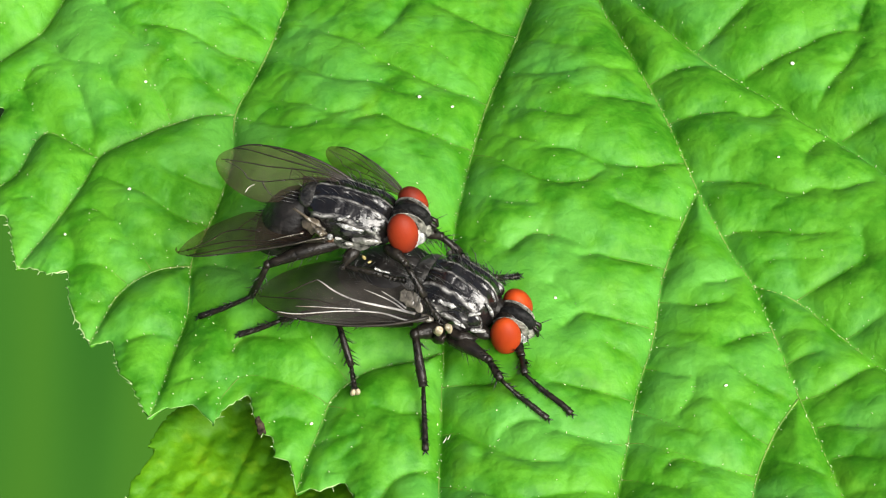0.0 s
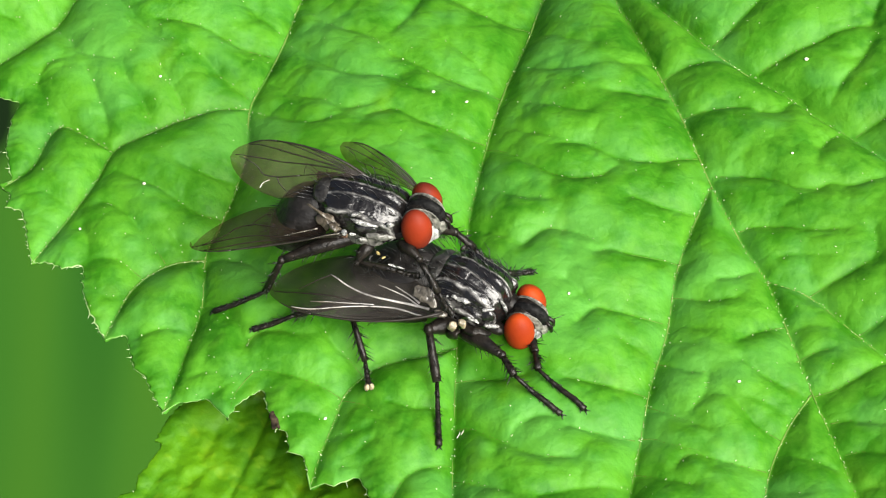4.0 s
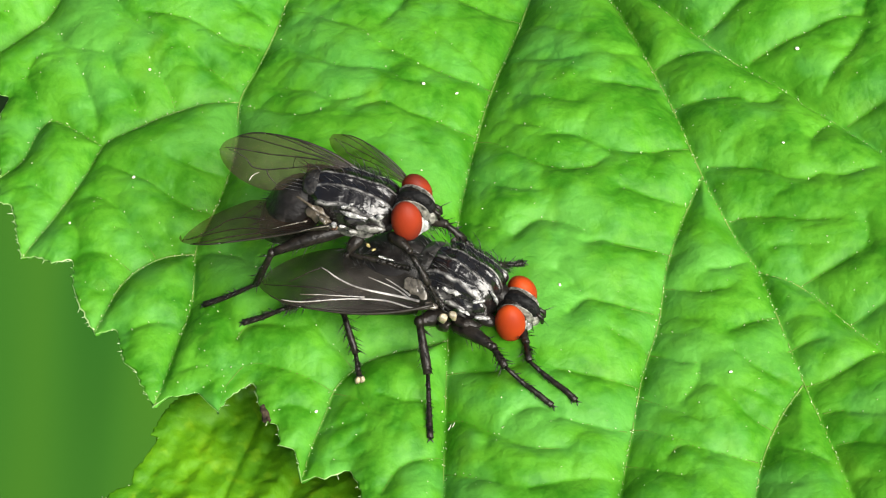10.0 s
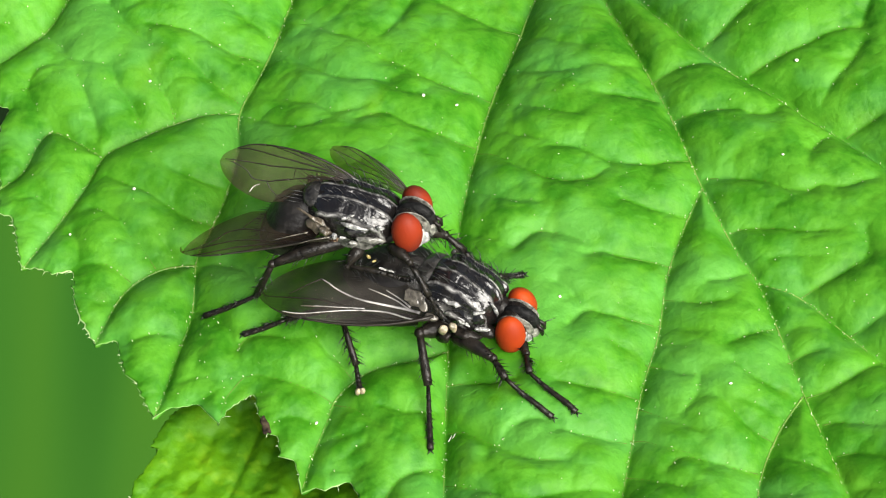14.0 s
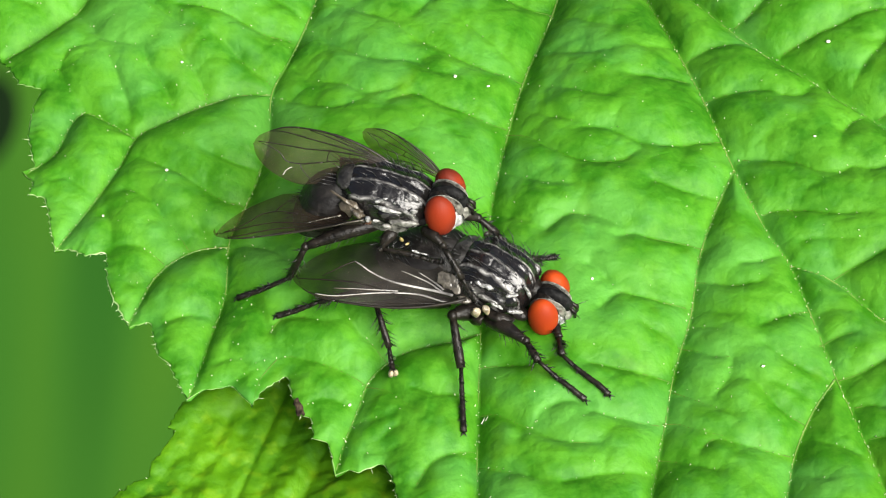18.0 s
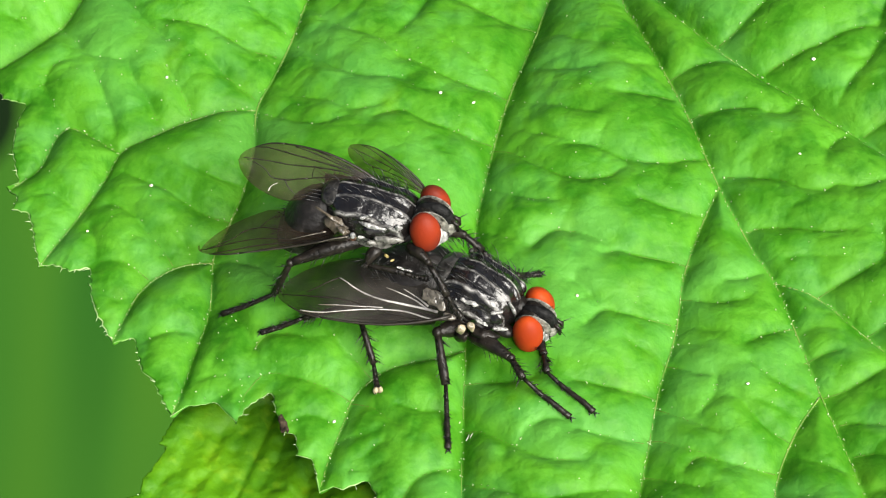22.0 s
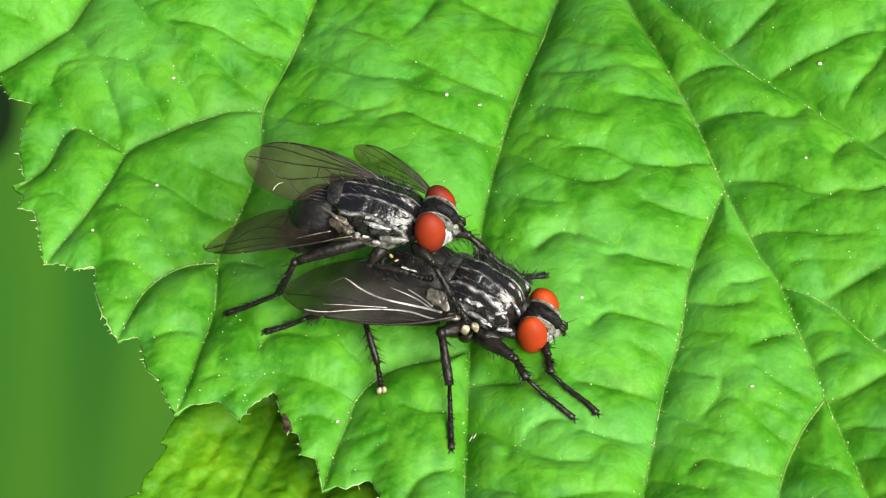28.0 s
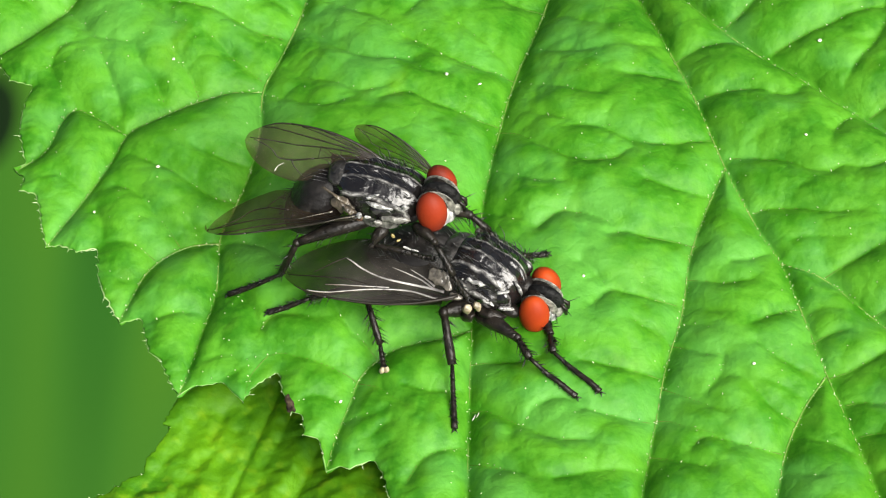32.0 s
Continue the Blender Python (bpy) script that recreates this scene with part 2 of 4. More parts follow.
def eye_material(name, deep, bright):
    n = Nodes(name, 0.5, spec=0.1)
    n.colour(n.ramp(n.noise(0.7, 1.5), (0.36, deep), (0.64, bright)))
    facets = n.add("ShaderNodeTexVoronoi", Scale=26000.0)
    n.link(n.place, facets.inputs["Vector"])
    n.bump(facets.outputs[0], 0.012, 0.5)
    return n.mat


RED_EYE = eye_material("brick_red_eye", (0.095, 0.014, 0.007), (0.17, 0.019, 0.006))
ORANGE_EYE = eye_material("orange_red_eye", (0.17, 0.018, 0.005), (0.29, 0.036, 0.005))


def wing_material(name, tint, smoke, low, high, root=0.0):
    n = Nodes(name, 0.34, spec=0.4)
    cloud = n.noise(0.8, 2.0)
    n.colour(n.ramp(cloud, (0.3, low), (0.7, high)))
    n.bump(n.noise(3.0, 2.0), 0.03, 0.6)
    clear = n.add("ShaderNodeBsdfTransparent")
    clear.inputs[0].default_value = (*tint, 1.0)
    both = n.add("ShaderNodeMixShader")
    # smokier towards the root
    split = n.add("ShaderNodeSeparateXYZ")
    n.link(n.place, split.inputs[0])
    inner = n.add("ShaderNodeMapRange", From_Min=-0.0046, From_Max=-0.0026, To_Min=0.0, To_Max=root)
    n.link(split.outputs[0], inner.inputs[0])
    n.link(n.math("ADD", n.math("MULTIPLY_ADD", cloud, 0.07, smoke), inner.outputs[0]), both.inputs[0])
    n.link(clear.outputs[0], both.inputs[1])
    n.link(n.bsdf.outputs[0], both.inputs[2])
    n.link(both.outputs[0], n.tree.nodes["Material Output"].inputs[0])
    return n.mat


WING = wing_material("smoky_wing", (0.82, 0.7, 0.7), 0.03, (0.06, 0.05, 0.034), (0.11, 0.092, 0.068), 0.08)
DARK_WING = wing_material("dark_smoky_wing", (0.72, 0.68, 0.62), 0.05, (0.034, 0.031, 0.028), (0.085, 0.078, 0.07), 0.34)


# ---- mesh helpers; all shapes are given in millimetres ----
def mesh_of(name, verts, faces, material, smooth=True):
    me = bpy.data.meshes.new(name)
    me.from_pydata([(x * MM, y * MM, z * MM) for x, y, z in verts], [], faces)
    if smooth:
        me.polygons.foreach_set("use_smooth", [True] * len(me.polygons))
    me.materials.append(material)
    me.update()
    return me


def part(name, shape, material, parent, label="", kind=""):
    ob = new(name, mesh_of(name, *shape, material))
    ob.parent = parent
    return tagged(ob, label, kind=kind)


def spline(points, steps=8):
    """A smooth line through the points (Catmull-Rom)."""
    p = [np.array(q, float) for q in points]
    p = [2 * p[0] - p[1], *p, 2 * p[-1] - p[-2]]
    line = []
    for a, b, c, d in zip(p, p[1:], p[2:], p[3:]):
        for i in range(steps):
            s = i / steps
            line.append(0.5 * (2 * b + (c - a) * s + (2 * a - 5 * b + 4 * c - d) * s * s + (3 * b - a - 3 * c + d) * s ** 3))
    return np.array([*line, p[-2]])


def tube(line, radii, sides=6):
    """A closed tube along a line; radii: one for each point or a pair for the ends."""
    line = np.array(line, float)
    count = len(line)
    if len(radii) == 2 and count != 2:
        radii = np.linspace(radii[0], radii[1], count)
    verts, faces = [], []
    for i, p in enumerate(line):
        ahead = Vector(line[min(i + 1, count - 1)] - line[max(i - 1, 0)])
        turn = ahead.to_track_quat("Z", "Y")
        for k in range(sides):
            a = 2 * math.pi * k / sides
            verts.append(Vector(p) + turn @ Vector((math.cos(a), math.sin(a), 0)) * radii[i])
    for i in range(count - 1):
        for k in range(sides):
            a, b = i * sides + k, i * sides + (k + 1) % sides
            faces.append((a, b, b + sides, a + sides))
    faces += [tuple(reversed(range(sides))), tuple(range((count - 1) * sides, count * sides))]
    return [tuple(v) for v in verts], faces


def joined(shapes):
    verts, faces = [], []
    for v, f in shapes:
        at = len(verts)
        verts += v
        faces += [tuple(i + at for i in face) for face in f]
    return verts, faces


def body_shape(stations, sides=28, steps=6, rough=0.0):
    """A rounded body along x; stations: x, middle height, half width, half height."""
    s = spline(stations, steps)
    verts, faces = [], []
    for x, zc, ry, rz in s:
        for k in range(sides):
            a = 2 * math.pi * k / sides
            lump = 1 + rough * noise.noise((x * 1.3, 1.5 * math.cos(a), 1.5 * math.sin(a)))
            verts.append((x, ry * math.cos(a) * lump, zc + rz * math.sin(a) * lump))
    n = len(s)
    for i in range(n - 1):
        for k in range(sides):
            a, b = i * sides + k, i * sides + (k + 1) % sides
            faces.append((a, a + sides, b + sides, b))
    faces += [tuple(range(sides)), tuple(reversed(range((n - 1) * sides, n * sides)))]
    return verts, faces


def ball(centre, radii, turn=None, rings=14, sides=22):
    verts, faces = [], []
    m = (turn or Matrix()).to_3x3()
    for i in range(rings + 1):
        b = math.pi * i / rings
        for k in range(sides):
            a = 2 * math.pi * k / sides
            v = m @ Vector((radii[0] * math.sin(b) * math.cos(a), radii[1] * math.sin(b) * math.sin(a), radii[2] * math.cos(b)))
            verts.append(tuple(Vector(centre) + v))
    for i in range(rings):
        for k in range(sides):
            a, b = i * sides + k, i * sides + (k + 1) % sides
            faces.append((a, a + sides, b + sides, b))
    return verts, faces


def spike(foot, way, length, radius, bend=0.0):
    """A tapered bristle, bent backwards a little."""
    foot, way = Vector(foot), Vector(way).normalized()
    mid = foot + way * length * 0.55
    tip = foot + way * length + Vector((-bend * length, 0, -bend * length * 0.3))
    return tube([foot, mid, tip], [radius, radius * 0.7, radius * 0.12], 4)


# ---- ground ----
def ground():
    shape = [(-4e6, -4e6, 0), (4e6, -4e6, 0), (4e6, 4e6, 0), (-4e6, 4e6, 0)], [(0, 1, 2, 3)]
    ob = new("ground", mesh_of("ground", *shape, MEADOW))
    tagged(ob, "soft green meadow far below the leaves", "ground", kind="structure")


ground()

# ---- the big leaf ----
rng = random.Random(4)


class Ribs:
    """The vein plan of one leaf, in millimetres on its sheet."""

    def __init__(self):
        self.main, self.side, self.twigs, self.depth = [], [], [], []

    def vein(self, *points):
        self.main.append(spline(points, 7))

    def crease(self, depth, *numbers):
        """A sunken side rib through the points x, y, x, y, ..."""
        line = spline(list(zip(numbers[::2], numbers[1::2])), 6)
        line = line[np.linspace(0, len(line) - 1, 13).round().astype(int)]
        wave = np.array([0.03 * noise.noise((float(p[0]) * 1.6, float(p[1]) * 1.6, 3.0)) for p in line])
        self.side.append(line + wave[:, None])
        self.depth.append(0.3 + 0.7 * depth)


def branch_out(ribs, seed, low, high):
    """Short twigs that leave the side ribs on both hands."""
    r = random.Random(seed)
    for line, depth in zip(ribs.side, ribs.depth):
        if depth < 0.5:
            continue
        length = np.linalg.norm(line[-1] - line[0])
        for k in range(max(1, int(length / 0.75))):
            i = r.randint(1, 6)
            way = line[i + 1] - line[i]
            turn = math.atan2(way[1], way[0]) + r.choice((-1, 1)) * radians(r.uniform(48, 85))
            reach = r.uniform(low, high)
            s = np.linspace(0, 1, 5)[:, None]
            bend = r.uniform(-0.25, 0.25)
            step = np.array((math.cos(turn), math.sin(turn)))
            side = np.array((-step[1], step[0]))
            ribs.twigs.append(line[i] + s * reach * step + np.sin(s * 3.0) * bend * reach * side)


def reach_of(line, x, y, far):
    """Distance of every grid point to a line, and how far along it lies; far points get 1e9."""
    d = np.full(x.shape, 1e9)
    along = np.zeros(x.shape)
    lo, hi = line.min(0) - far, line.max(0) + far
    near = (x > lo[0]) & (x < hi[0]) & (y > lo[1]) & (y < hi[1])
    px, py = x[near], y[near]
    best, at = np.full(px.shape, 1e9), np.zeros(px.shape)
    for i, (a, b) in enumerate(zip(line, line[1:])):
        ab = b - a
        s = np.clip(((px - a[0]) * ab[0] + (py - a[1]) * ab[1]) / max(ab @ ab, 1e-9), 0, 1)
        e = np.hypot(px - a[0] - s * ab[0], py - a[1] - s * ab[1])
        less = e < best
        best[less], at[less] = e[less], (i + s[less]) / (len(line) - 1)
    d[near], along[near] = best, at
    return d, along


class Blade:
    """A leaf blade: a sheet cut along its toothed outline and puffed up between its veins."""

    def __init__(self, outline, ribs, step, puff, main_width=1.5, side_width=0.55, side_share=0.72, twig=0.2, lumpy=1.0):
        self.ribs, self.puff, self.loop = ribs, puff, list(outline)
        self.widths, self.twig, self.lumpy = (main_width, side_width, side_share), twig, lumpy
        o = np.array(outline, float)
        x = np.arange(o[:, 0].min() - step, o[:, 0].max() + 2 * step, step)
        y = np.arange(o[:, 1].min() - step, o[:, 1].max() + 2 * step, step)
        gx, gy = np.meshgrid(x, y)
        inside = np.zeros(gx.shape, bool)
        loop = np.vstack([o, o[:1]])
        for a, b in zip(loop, loop[1:]):
            if a[1] != b[1]:
                cross = (gy < max(a[1], b[1])) & (gy >= min(a[1], b[1])) & (gx < a[0] + (gy - a[1]) * (b[0] - a[0]) / (b[1] - a[1]))
                inside ^= cross
        quad = inside[:-1, :-1] | inside[1:, :-1] | inside[:-1, 1:] | inside[1:, 1:]
        used = np.zeros(gx.shape, bool)
        for dy in (0, 1):
            for dx in (0, 1):
                used[dy:dy + quad.shape[0], dx:dx + quad.shape[1]] |= quad
        # pull the rim onto the outline
        rim = used & ~inside
        rx, ry = gx[rim], gy[rim]
        best, tx, ty = np.full(rx.shape, 1e9), rx.copy(), ry.copy()
        for a, b in zip(loop, loop[1:]):
            ab = b - a
            s = np.clip(((rx - a[0]) * ab[0] + (ry - a[1]) * ab[1]) / max(ab @ ab, 1e-9), 0, 1)
            qx, qy = a[0] + s * ab[0], a[1] + s * ab[1]
            e = np.hypot(rx - qx, ry - qy)
            less = e < best
            best[less], tx[less], ty[less] = e[less], qx[less], qy[less]
        gx[rim], gy[rim] = tx, ty
        index = np.full(gx.shape, -1)
        index[used] = np.arange(used.sum())
        self.x, self.y = gx[used], gy[used]
        q = np.argwhere(quad)
        self.faces = np.stack([index[q[:, 0], q[:, 1]], index[q[:, 0], q[:, 1] + 1], index[q[:, 0] + 1, q[:, 1] + 1], index[q[:, 0] + 1, q[:, 1]]], 1)
        self.z = self.height(self.x, self.y)

    def height(self, x, y):
        main_width, side_width, share = self.widths
        x, y = np.asarray(x, float), np.asarray(y, float)
        flat, pleat, nearest = np.ones(x.shape), np.ones(x.shape), np.full(x.shape, 9.0)
        for line in self.ribs.main:
            d, along = reach_of(line, x, y, 9.0)
            flat *= 1 - np.exp(-d / main_width)
            nearest = np.minimum(nearest, d)
        for line, depth in zip(self.ribs.side, self.ribs.depth):
            d, along = reach_of(line, x, y, 5.0)
            pleat *= 1 - depth * (1 - 0.4 * along ** 3) * np.exp(-d / (side_width * (0.5 + 0.5 * depth)))
        for line in self.ribs.twigs:
            d, along = reach_of(line, x, y, 2.0)
            pleat *= 1 - self.twig * (1 - 0.6 * along ** 2) * np.exp(-d / 0.27)
        lumps = []
        for a, b in zip(x.tolist(), y.tolist()):
            crease = abs(noise.noise((a * 0.55, b * 0.95, 4.0)))
            lumps.append(noise.noise((a * 0.8, b * 0.9, 0.5)) * 0.045 + min(crease, 0.25) * 0.08 + noise.noise((a * 1.5, b * 1.8, 7.0)) * 0.04)
        fine = self.lumpy * np.array(lumps)
        if self.lumpy > 1:
            fine += [0.08 * noise.noise((a * 1.3, b * 1.6, 2.0)) + 0.07 * noise.noise((a * 2.7, b * 2.4, 5.0)) for a, b in zip(x.tolist(), y.tolist())]
        rim = np.full(x.shape, 9.0)
        loop = np.array([*self.loop, self.loop[0]])
        for i in range(0, len(loop) - 1, 6):
            rim = np.minimum(rim, reach_of(loop[i:i + 7], x, y, 3.0)[0])
        low = 1 - 0.7 * np.exp(-rim / 0.9)
        return low * (self.puff * flat + (1 - np.exp(-nearest / 0.4)) * (share * pleat + fine))

    def shape(self):
        return list(zip(self.x.tolist(), self.y.tolist(), self.z.tolist())), self.faces.tolist()


def serrated(points, size, seed, spacing=0.0):
    """Adds small uneven teeth to an outline."""
    r = random.Random(seed)
    out = []
    loop = [*points, points[0]]
    for a, b in zip(loop, loop[1:]):
        a, b = Vector(a), Vector(b)
        count = max(1, int((b - a).length / (spacing or size * 3.2)))
        side = Vector(((b - a).y, -(b - a).x)).normalized()
        for i in range(count):
            out.append(tuple(a.lerp(b, i / count)))
            if count > 1:
                out.append(tuple(a.lerp(b, (i + 0.62) / count) - side * size * r.uniform(0.1, 1.0)))
    return out


ribs = Ribs()
vein, crease = ribs.vein, ribs.crease
vein((6.6, 17.0), (6.6, 14.2), (6.88, 12.4), (7.95, 9.54), (8.97, 6.51), (9.88, 3.15), (10.86, 0.29), (11.58, -1.31), (12.21, -3.76), (12.78, -6.18), (13.42, -8.49), (13.93, -10.6), (14.2, -12.3))
vein((9.88, 3.15), (9.07, 1.2), (8.33, -1.0), (7.89, -3.5), (7.17, -5.94), (6.65, -8.5), (6.21, -10.6), (5.9, -12.4))
vein((11.6, -1.28), (13.0, -1.94), (14.64, -3.71), (16.06, -5.22), (17.6, -6.6))
vein((12.72, -6.2), (11.82, -7.6), (11.11, -9.2), (10.75, -10.6), (10.5, -11.9))
vein((6.5, 17.0), (5.2, 15.5), (3.94, 12.4), (3.18, 10.1), (2.23, 7.5), (1.56, 4.84), (0.99, 1.86), (0.69, -0.75), (0.48, -4.0), (0.37, -6.9), (0.27, -10.6), (0.2, -12.3))
vein((6.4, 17.0), (-2.0, 15.8), (-5.0, 14.2), (-5.68, 12.4), (-6.2, 10.3), (-6.78, 8.5), (-7.35, 6.88), (-7.35, 4.84), (-7.73, 2.66), (-8.2, 1.07), (-8.59, -0.23), (-8.6, -2.5), (-8.99, -4.25), (-9.38, -5.94), (-9.64, -6.9))
vein((-7.39, 6.88), (-8.62, 6.8), (-10.08, 6.23), (-11.4, 5.45), (-12.3, 4.78), (-12.9, 3.2), (-13.69, 1.6), (-14.48, 0.16), (-14.8, -0.45))
vein((-5.2, 14.6), (-10.0, 14.8), (-13.7, 13.9), (-14.46, 12.4), (-15.0, 11.2), (-15.8, 10.3), (-16.6, 9.5), (-17.6, 8.7))
vein((6.7, 16.6), (7.4, 14.0), (8.31, 12.4), (9.45, 11.0), (10.57, 9.7), (11.78, 8.5), (13.19, 7.4), (14.17, 6.4), (15.16, 5.6), (16.46, 4.3), (17.8, 2.9), (19.0, 1.8))
vein((-8.59, -0.36), (-9.64, -0.49), (-10.52, -1.0), (-11.17, -1.76), (-11.67, -3.0), (-11.95, -3.8))
vein((0.5, -4.2), (-0.28, -4.5), (-1.26, -4.74), (-2.05, -4.98), (-2.63, -5.34), (-3.4, -6.2), (-3.76, -7.35), (-4.2, -8.74), (-4.47, -9.9))
vein((-12.38, 4.78), (-13.42, 5.53), (-14.35, 6.0), (-14.87, 5.25), (-15.28, 4.0), (-16.2, 3.1))
crease(1, -6.70, 9.49, -7.67, 9.62, -8.66, 10.18, -9.54, 10.56, -10.97, 10.80); crease(0.7, -6.25, 10.62, -6.87, 11.01, -7.53, 11.47, -8.10, 12.00)
crease(0.7, -12.59, 11.93, -11.96, 10.95, -11.25, 10.20, -10.68, 9.65); crease(0.7, -14.95, 10.75, -14.41, 10.01, -13.90, 9.24, -13.34, 9.01, -12.45, 8.76)
crease(0.8, -11.02, 6.20, -11.49, 7.17, -11.96, 7.78, -12.22, 8.57); crease(0.75, -9.77, 6.56, -10.13, 7.37, -10.59, 8.08, -10.94, 8.71)
crease(0.8, -7.43, 7.38, -8.24, 8.01, -8.91, 8.70, -9.58, 9.29); crease(0.6, -12.56, 5.56, -12.84, 6.54, -13.23, 7.54, -13.61, 8.33)
crease(0.6, -14.30, 6.03, -14.77, 6.69, -15.23, 7.24, -15.50, 7.83); crease(0.4, -15.43, 7.55, -15.32, 8.25, -15.05, 8.74, -14.30, 8.92)
crease(0.4, -15.21, 4.95, -15.59, 5.43, -16.03, 5.67); crease(0.6, -17.02, 11.17, -16.47, 11.00, -16.01, 10.47); crease(0.36, -15.03, 11.02, -15.44, 11.45, -15.68, 11.83)
crease(1, 3.37, 10.85, 2.53, 10.89, 1.44, 11.26, 0.35, 11.74); crease(1, 2.23, 7.35, 1.41, 7.54, 0.56, 7.69, -0.30, 8.00, -1.05, 8.44, -2.02, 8.89)
crease(0.6, 2.27, 7.59, 1.63, 8.31, 0.99, 8.86, -0.30, 9.85); crease(1, 1.54, 5.09, 0.76, 5.19, -0.08, 5.47, -0.93, 5.73, -1.84, 6.18, -2.93, 5.82)
crease(0.7, -5.60, 12.01, -4.74, 11.13, -4.00, 10.46, -3.01, 9.94, -2.02, 8.95); crease(0.7, -5.96, 10.06, -5.16, 9.14, -4.16, 8.29, -3.07, 7.83, -1.79, 7.79)
crease(0.7, -6.53, 8.03, -5.63, 7.26, -4.65, 6.85, -3.68, 6.30, -2.73, 6.38); crease(0.5, -7.23, 6.74, -6.24, 6.20, -4.93, 5.63, -3.88, 5.89)
crease(0.36, -0.96, 11.69, -1.39, 10.86, -1.97, 9.98); crease(0.36, -1.79, 7.79, -1.25, 7.24, -0.40, 7.01); crease(1, 9.47, 4.48, 8.50, 4.19, 7.53, 3.90, 6.48, 3.93)
crease(0.7, 6.48, 3.93, 5.76, 4.29, 4.93, 4.60, 4.20, 4.51); crease(0.9, 1.56, 4.89, 2.33, 4.48, 3.51, 3.45, 4.61, 2.93, 5.71, 3.01, 6.35, 3.51)
crease(0.6, 1.93, 6.06, 2.66, 5.54, 3.49, 5.09, 4.52, 4.69); crease(0.5, 2.33, 7.31, 3.11, 6.84, 3.94, 6.54, 4.78, 6.19, 5.40, 5.99)
crease(0.3, 2.98, 8.89, 3.78, 8.47, 4.63, 8.30, 5.49, 8.34); crease(0.15, 3.47, 10.46, 4.26, 10.19, 4.90, 9.86, 5.76, 9.71)
crease(0.8, 8.38, 7.30, 7.81, 7.28, 6.95, 7.20, 6.20, 7.20); crease(0.2, 7.92, 9.05, 7.02, 8.70, 6.37, 8.81); crease(1, 9.00, 6.41, 9.91, 6.62, 10.97, 6.67, 11.90, 6.45)
crease(0.7, 11.90, 6.45, 12.60, 6.40, 13.03, 6.94, 13.39, 7.25); crease(1, 8.36, 8.34, 8.75, 8.58, 9.30, 8.85, 10.52, 9.20)
crease(1, 10.41, 10.11, 10.92, 10.51, 11.48, 11.03, 12.29, 11.83); crease(1, 12.10, 8.69, 13.30, 9.31, 14.40, 9.80, 15.29, 10.20, 16.38, 10.37)
crease(0.7, 16.38, 10.37, 16.67, 11.14, 16.83, 11.58); crease(1, 15.45, 5.51, 15.98, 5.79, 16.72, 6.10); crease(0.4, 16.29, 9.45, 15.78, 8.53, 15.08, 7.71, 14.60, 6.82)
crease(0.7, 13.99, 4.56, 14.44, 5.15, 14.91, 5.47); crease(1, 10.05, 3.62, 10.96, 3.47, 11.97, 3.25, 12.94, 2.64, 13.65, 2.54)
crease(0.7, 13.65, 2.54, 14.19, 2.82, 15.00, 2.66, 16.09, 3.04); crease(1, 10.75, 0.96, 11.21, 1.11, 12.01, 1.06, 13.20, 0.75, 14.39, 0.57)
crease(1, 13.10, -1.91, 13.72, -1.56, 14.64, -1.09, 15.37, -0.69); crease(0.6, 15.37, -0.69, 15.55, -0.08, 15.50, 0.56); crease(1, 14.59, -3.68, 15.13, -3.40, 15.74, -3.12)
crease(0.36, 12.11, -0.39, 12.92, -0.35, 14.10, -0.51); crease(1, 8.59, -0.51, 7.83, -0.43, 6.80, -0.42, 5.99, -0.29, 5.37, -0.51)
crease(0.7, 9.35, 1.75, 8.57, 1.75, 7.74, 1.85, 6.81, 2.05); crease(1, 7.73, -3.20, 7.08, -3.15, 6.08, -3.01, 5.29, -2.96, 4.67, -3.63)
crease(0.9, 2.88, -0.05, 3.58, 0.54, 4.25, 0.56, 5.20, 0.19, 5.67, -0.24); crease(0.4, 4.33, -1.79, 4.91, -2.41, 5.19, -2.89)
crease(0.5, 1.27, 2.90, 1.98, 2.49, 2.78, 2.04, 3.82, 1.78); crease(0.6, 0.90, 0.95, 1.51, 0.68, 2.60, 0.03); crease(1, 7.00, -6.33, 6.45, -6.24, 5.25, -6.11, 4.20, -6.03)
crease(1, 6.54, -8.14, 5.78, -8.19, 4.91, -8.08, 4.24, -7.97); crease(0.9, 0.43, -5.70, 1.10, -5.74, 1.87, -5.86, 2.75, -5.89)
crease(1, 0.42, -7.72, 0.98, -7.78, 1.65, -8.25, 2.31, -8.67, 3.25, -9.19, 4.39, -9.25); crease(0.8, 0.34, -9.84, 1.06, -10.11, 1.81, -10.40, 2.46, -10.77)
crease(0.6, 3.21, -10.74, 4.07, -10.53, 5.02, -10.35, 6.03, -10.25); crease(0.4, 4.15, -7.67, 3.19, -7.60, 2.51, -7.99, 2.12, -8.65)
crease(0.36, 7.42, -4.62, 6.62, -4.52, 6.04, -4.19); crease(0.9, 8.16, -2.02, 8.84, -2.21, 9.53, -2.35, 10.33, -2.31); crease(0.6, 7.84, -3.05, 8.47, -3.44, 9.13, -3.78)
crease(0.5, 7.65, -3.98, 8.23, -4.17, 8.80, -4.39); crease(1, 7.35, -4.86, 7.88, -5.09, 8.53, -5.45, 9.07, -5.59)
crease(1, 12.03, -3.32, 11.45, -3.50, 10.82, -3.82, 10.28, -4.23); crease(1, 7.04, -6.75, 7.85, -7.25, 8.40, -7.61, 9.05, -7.98)
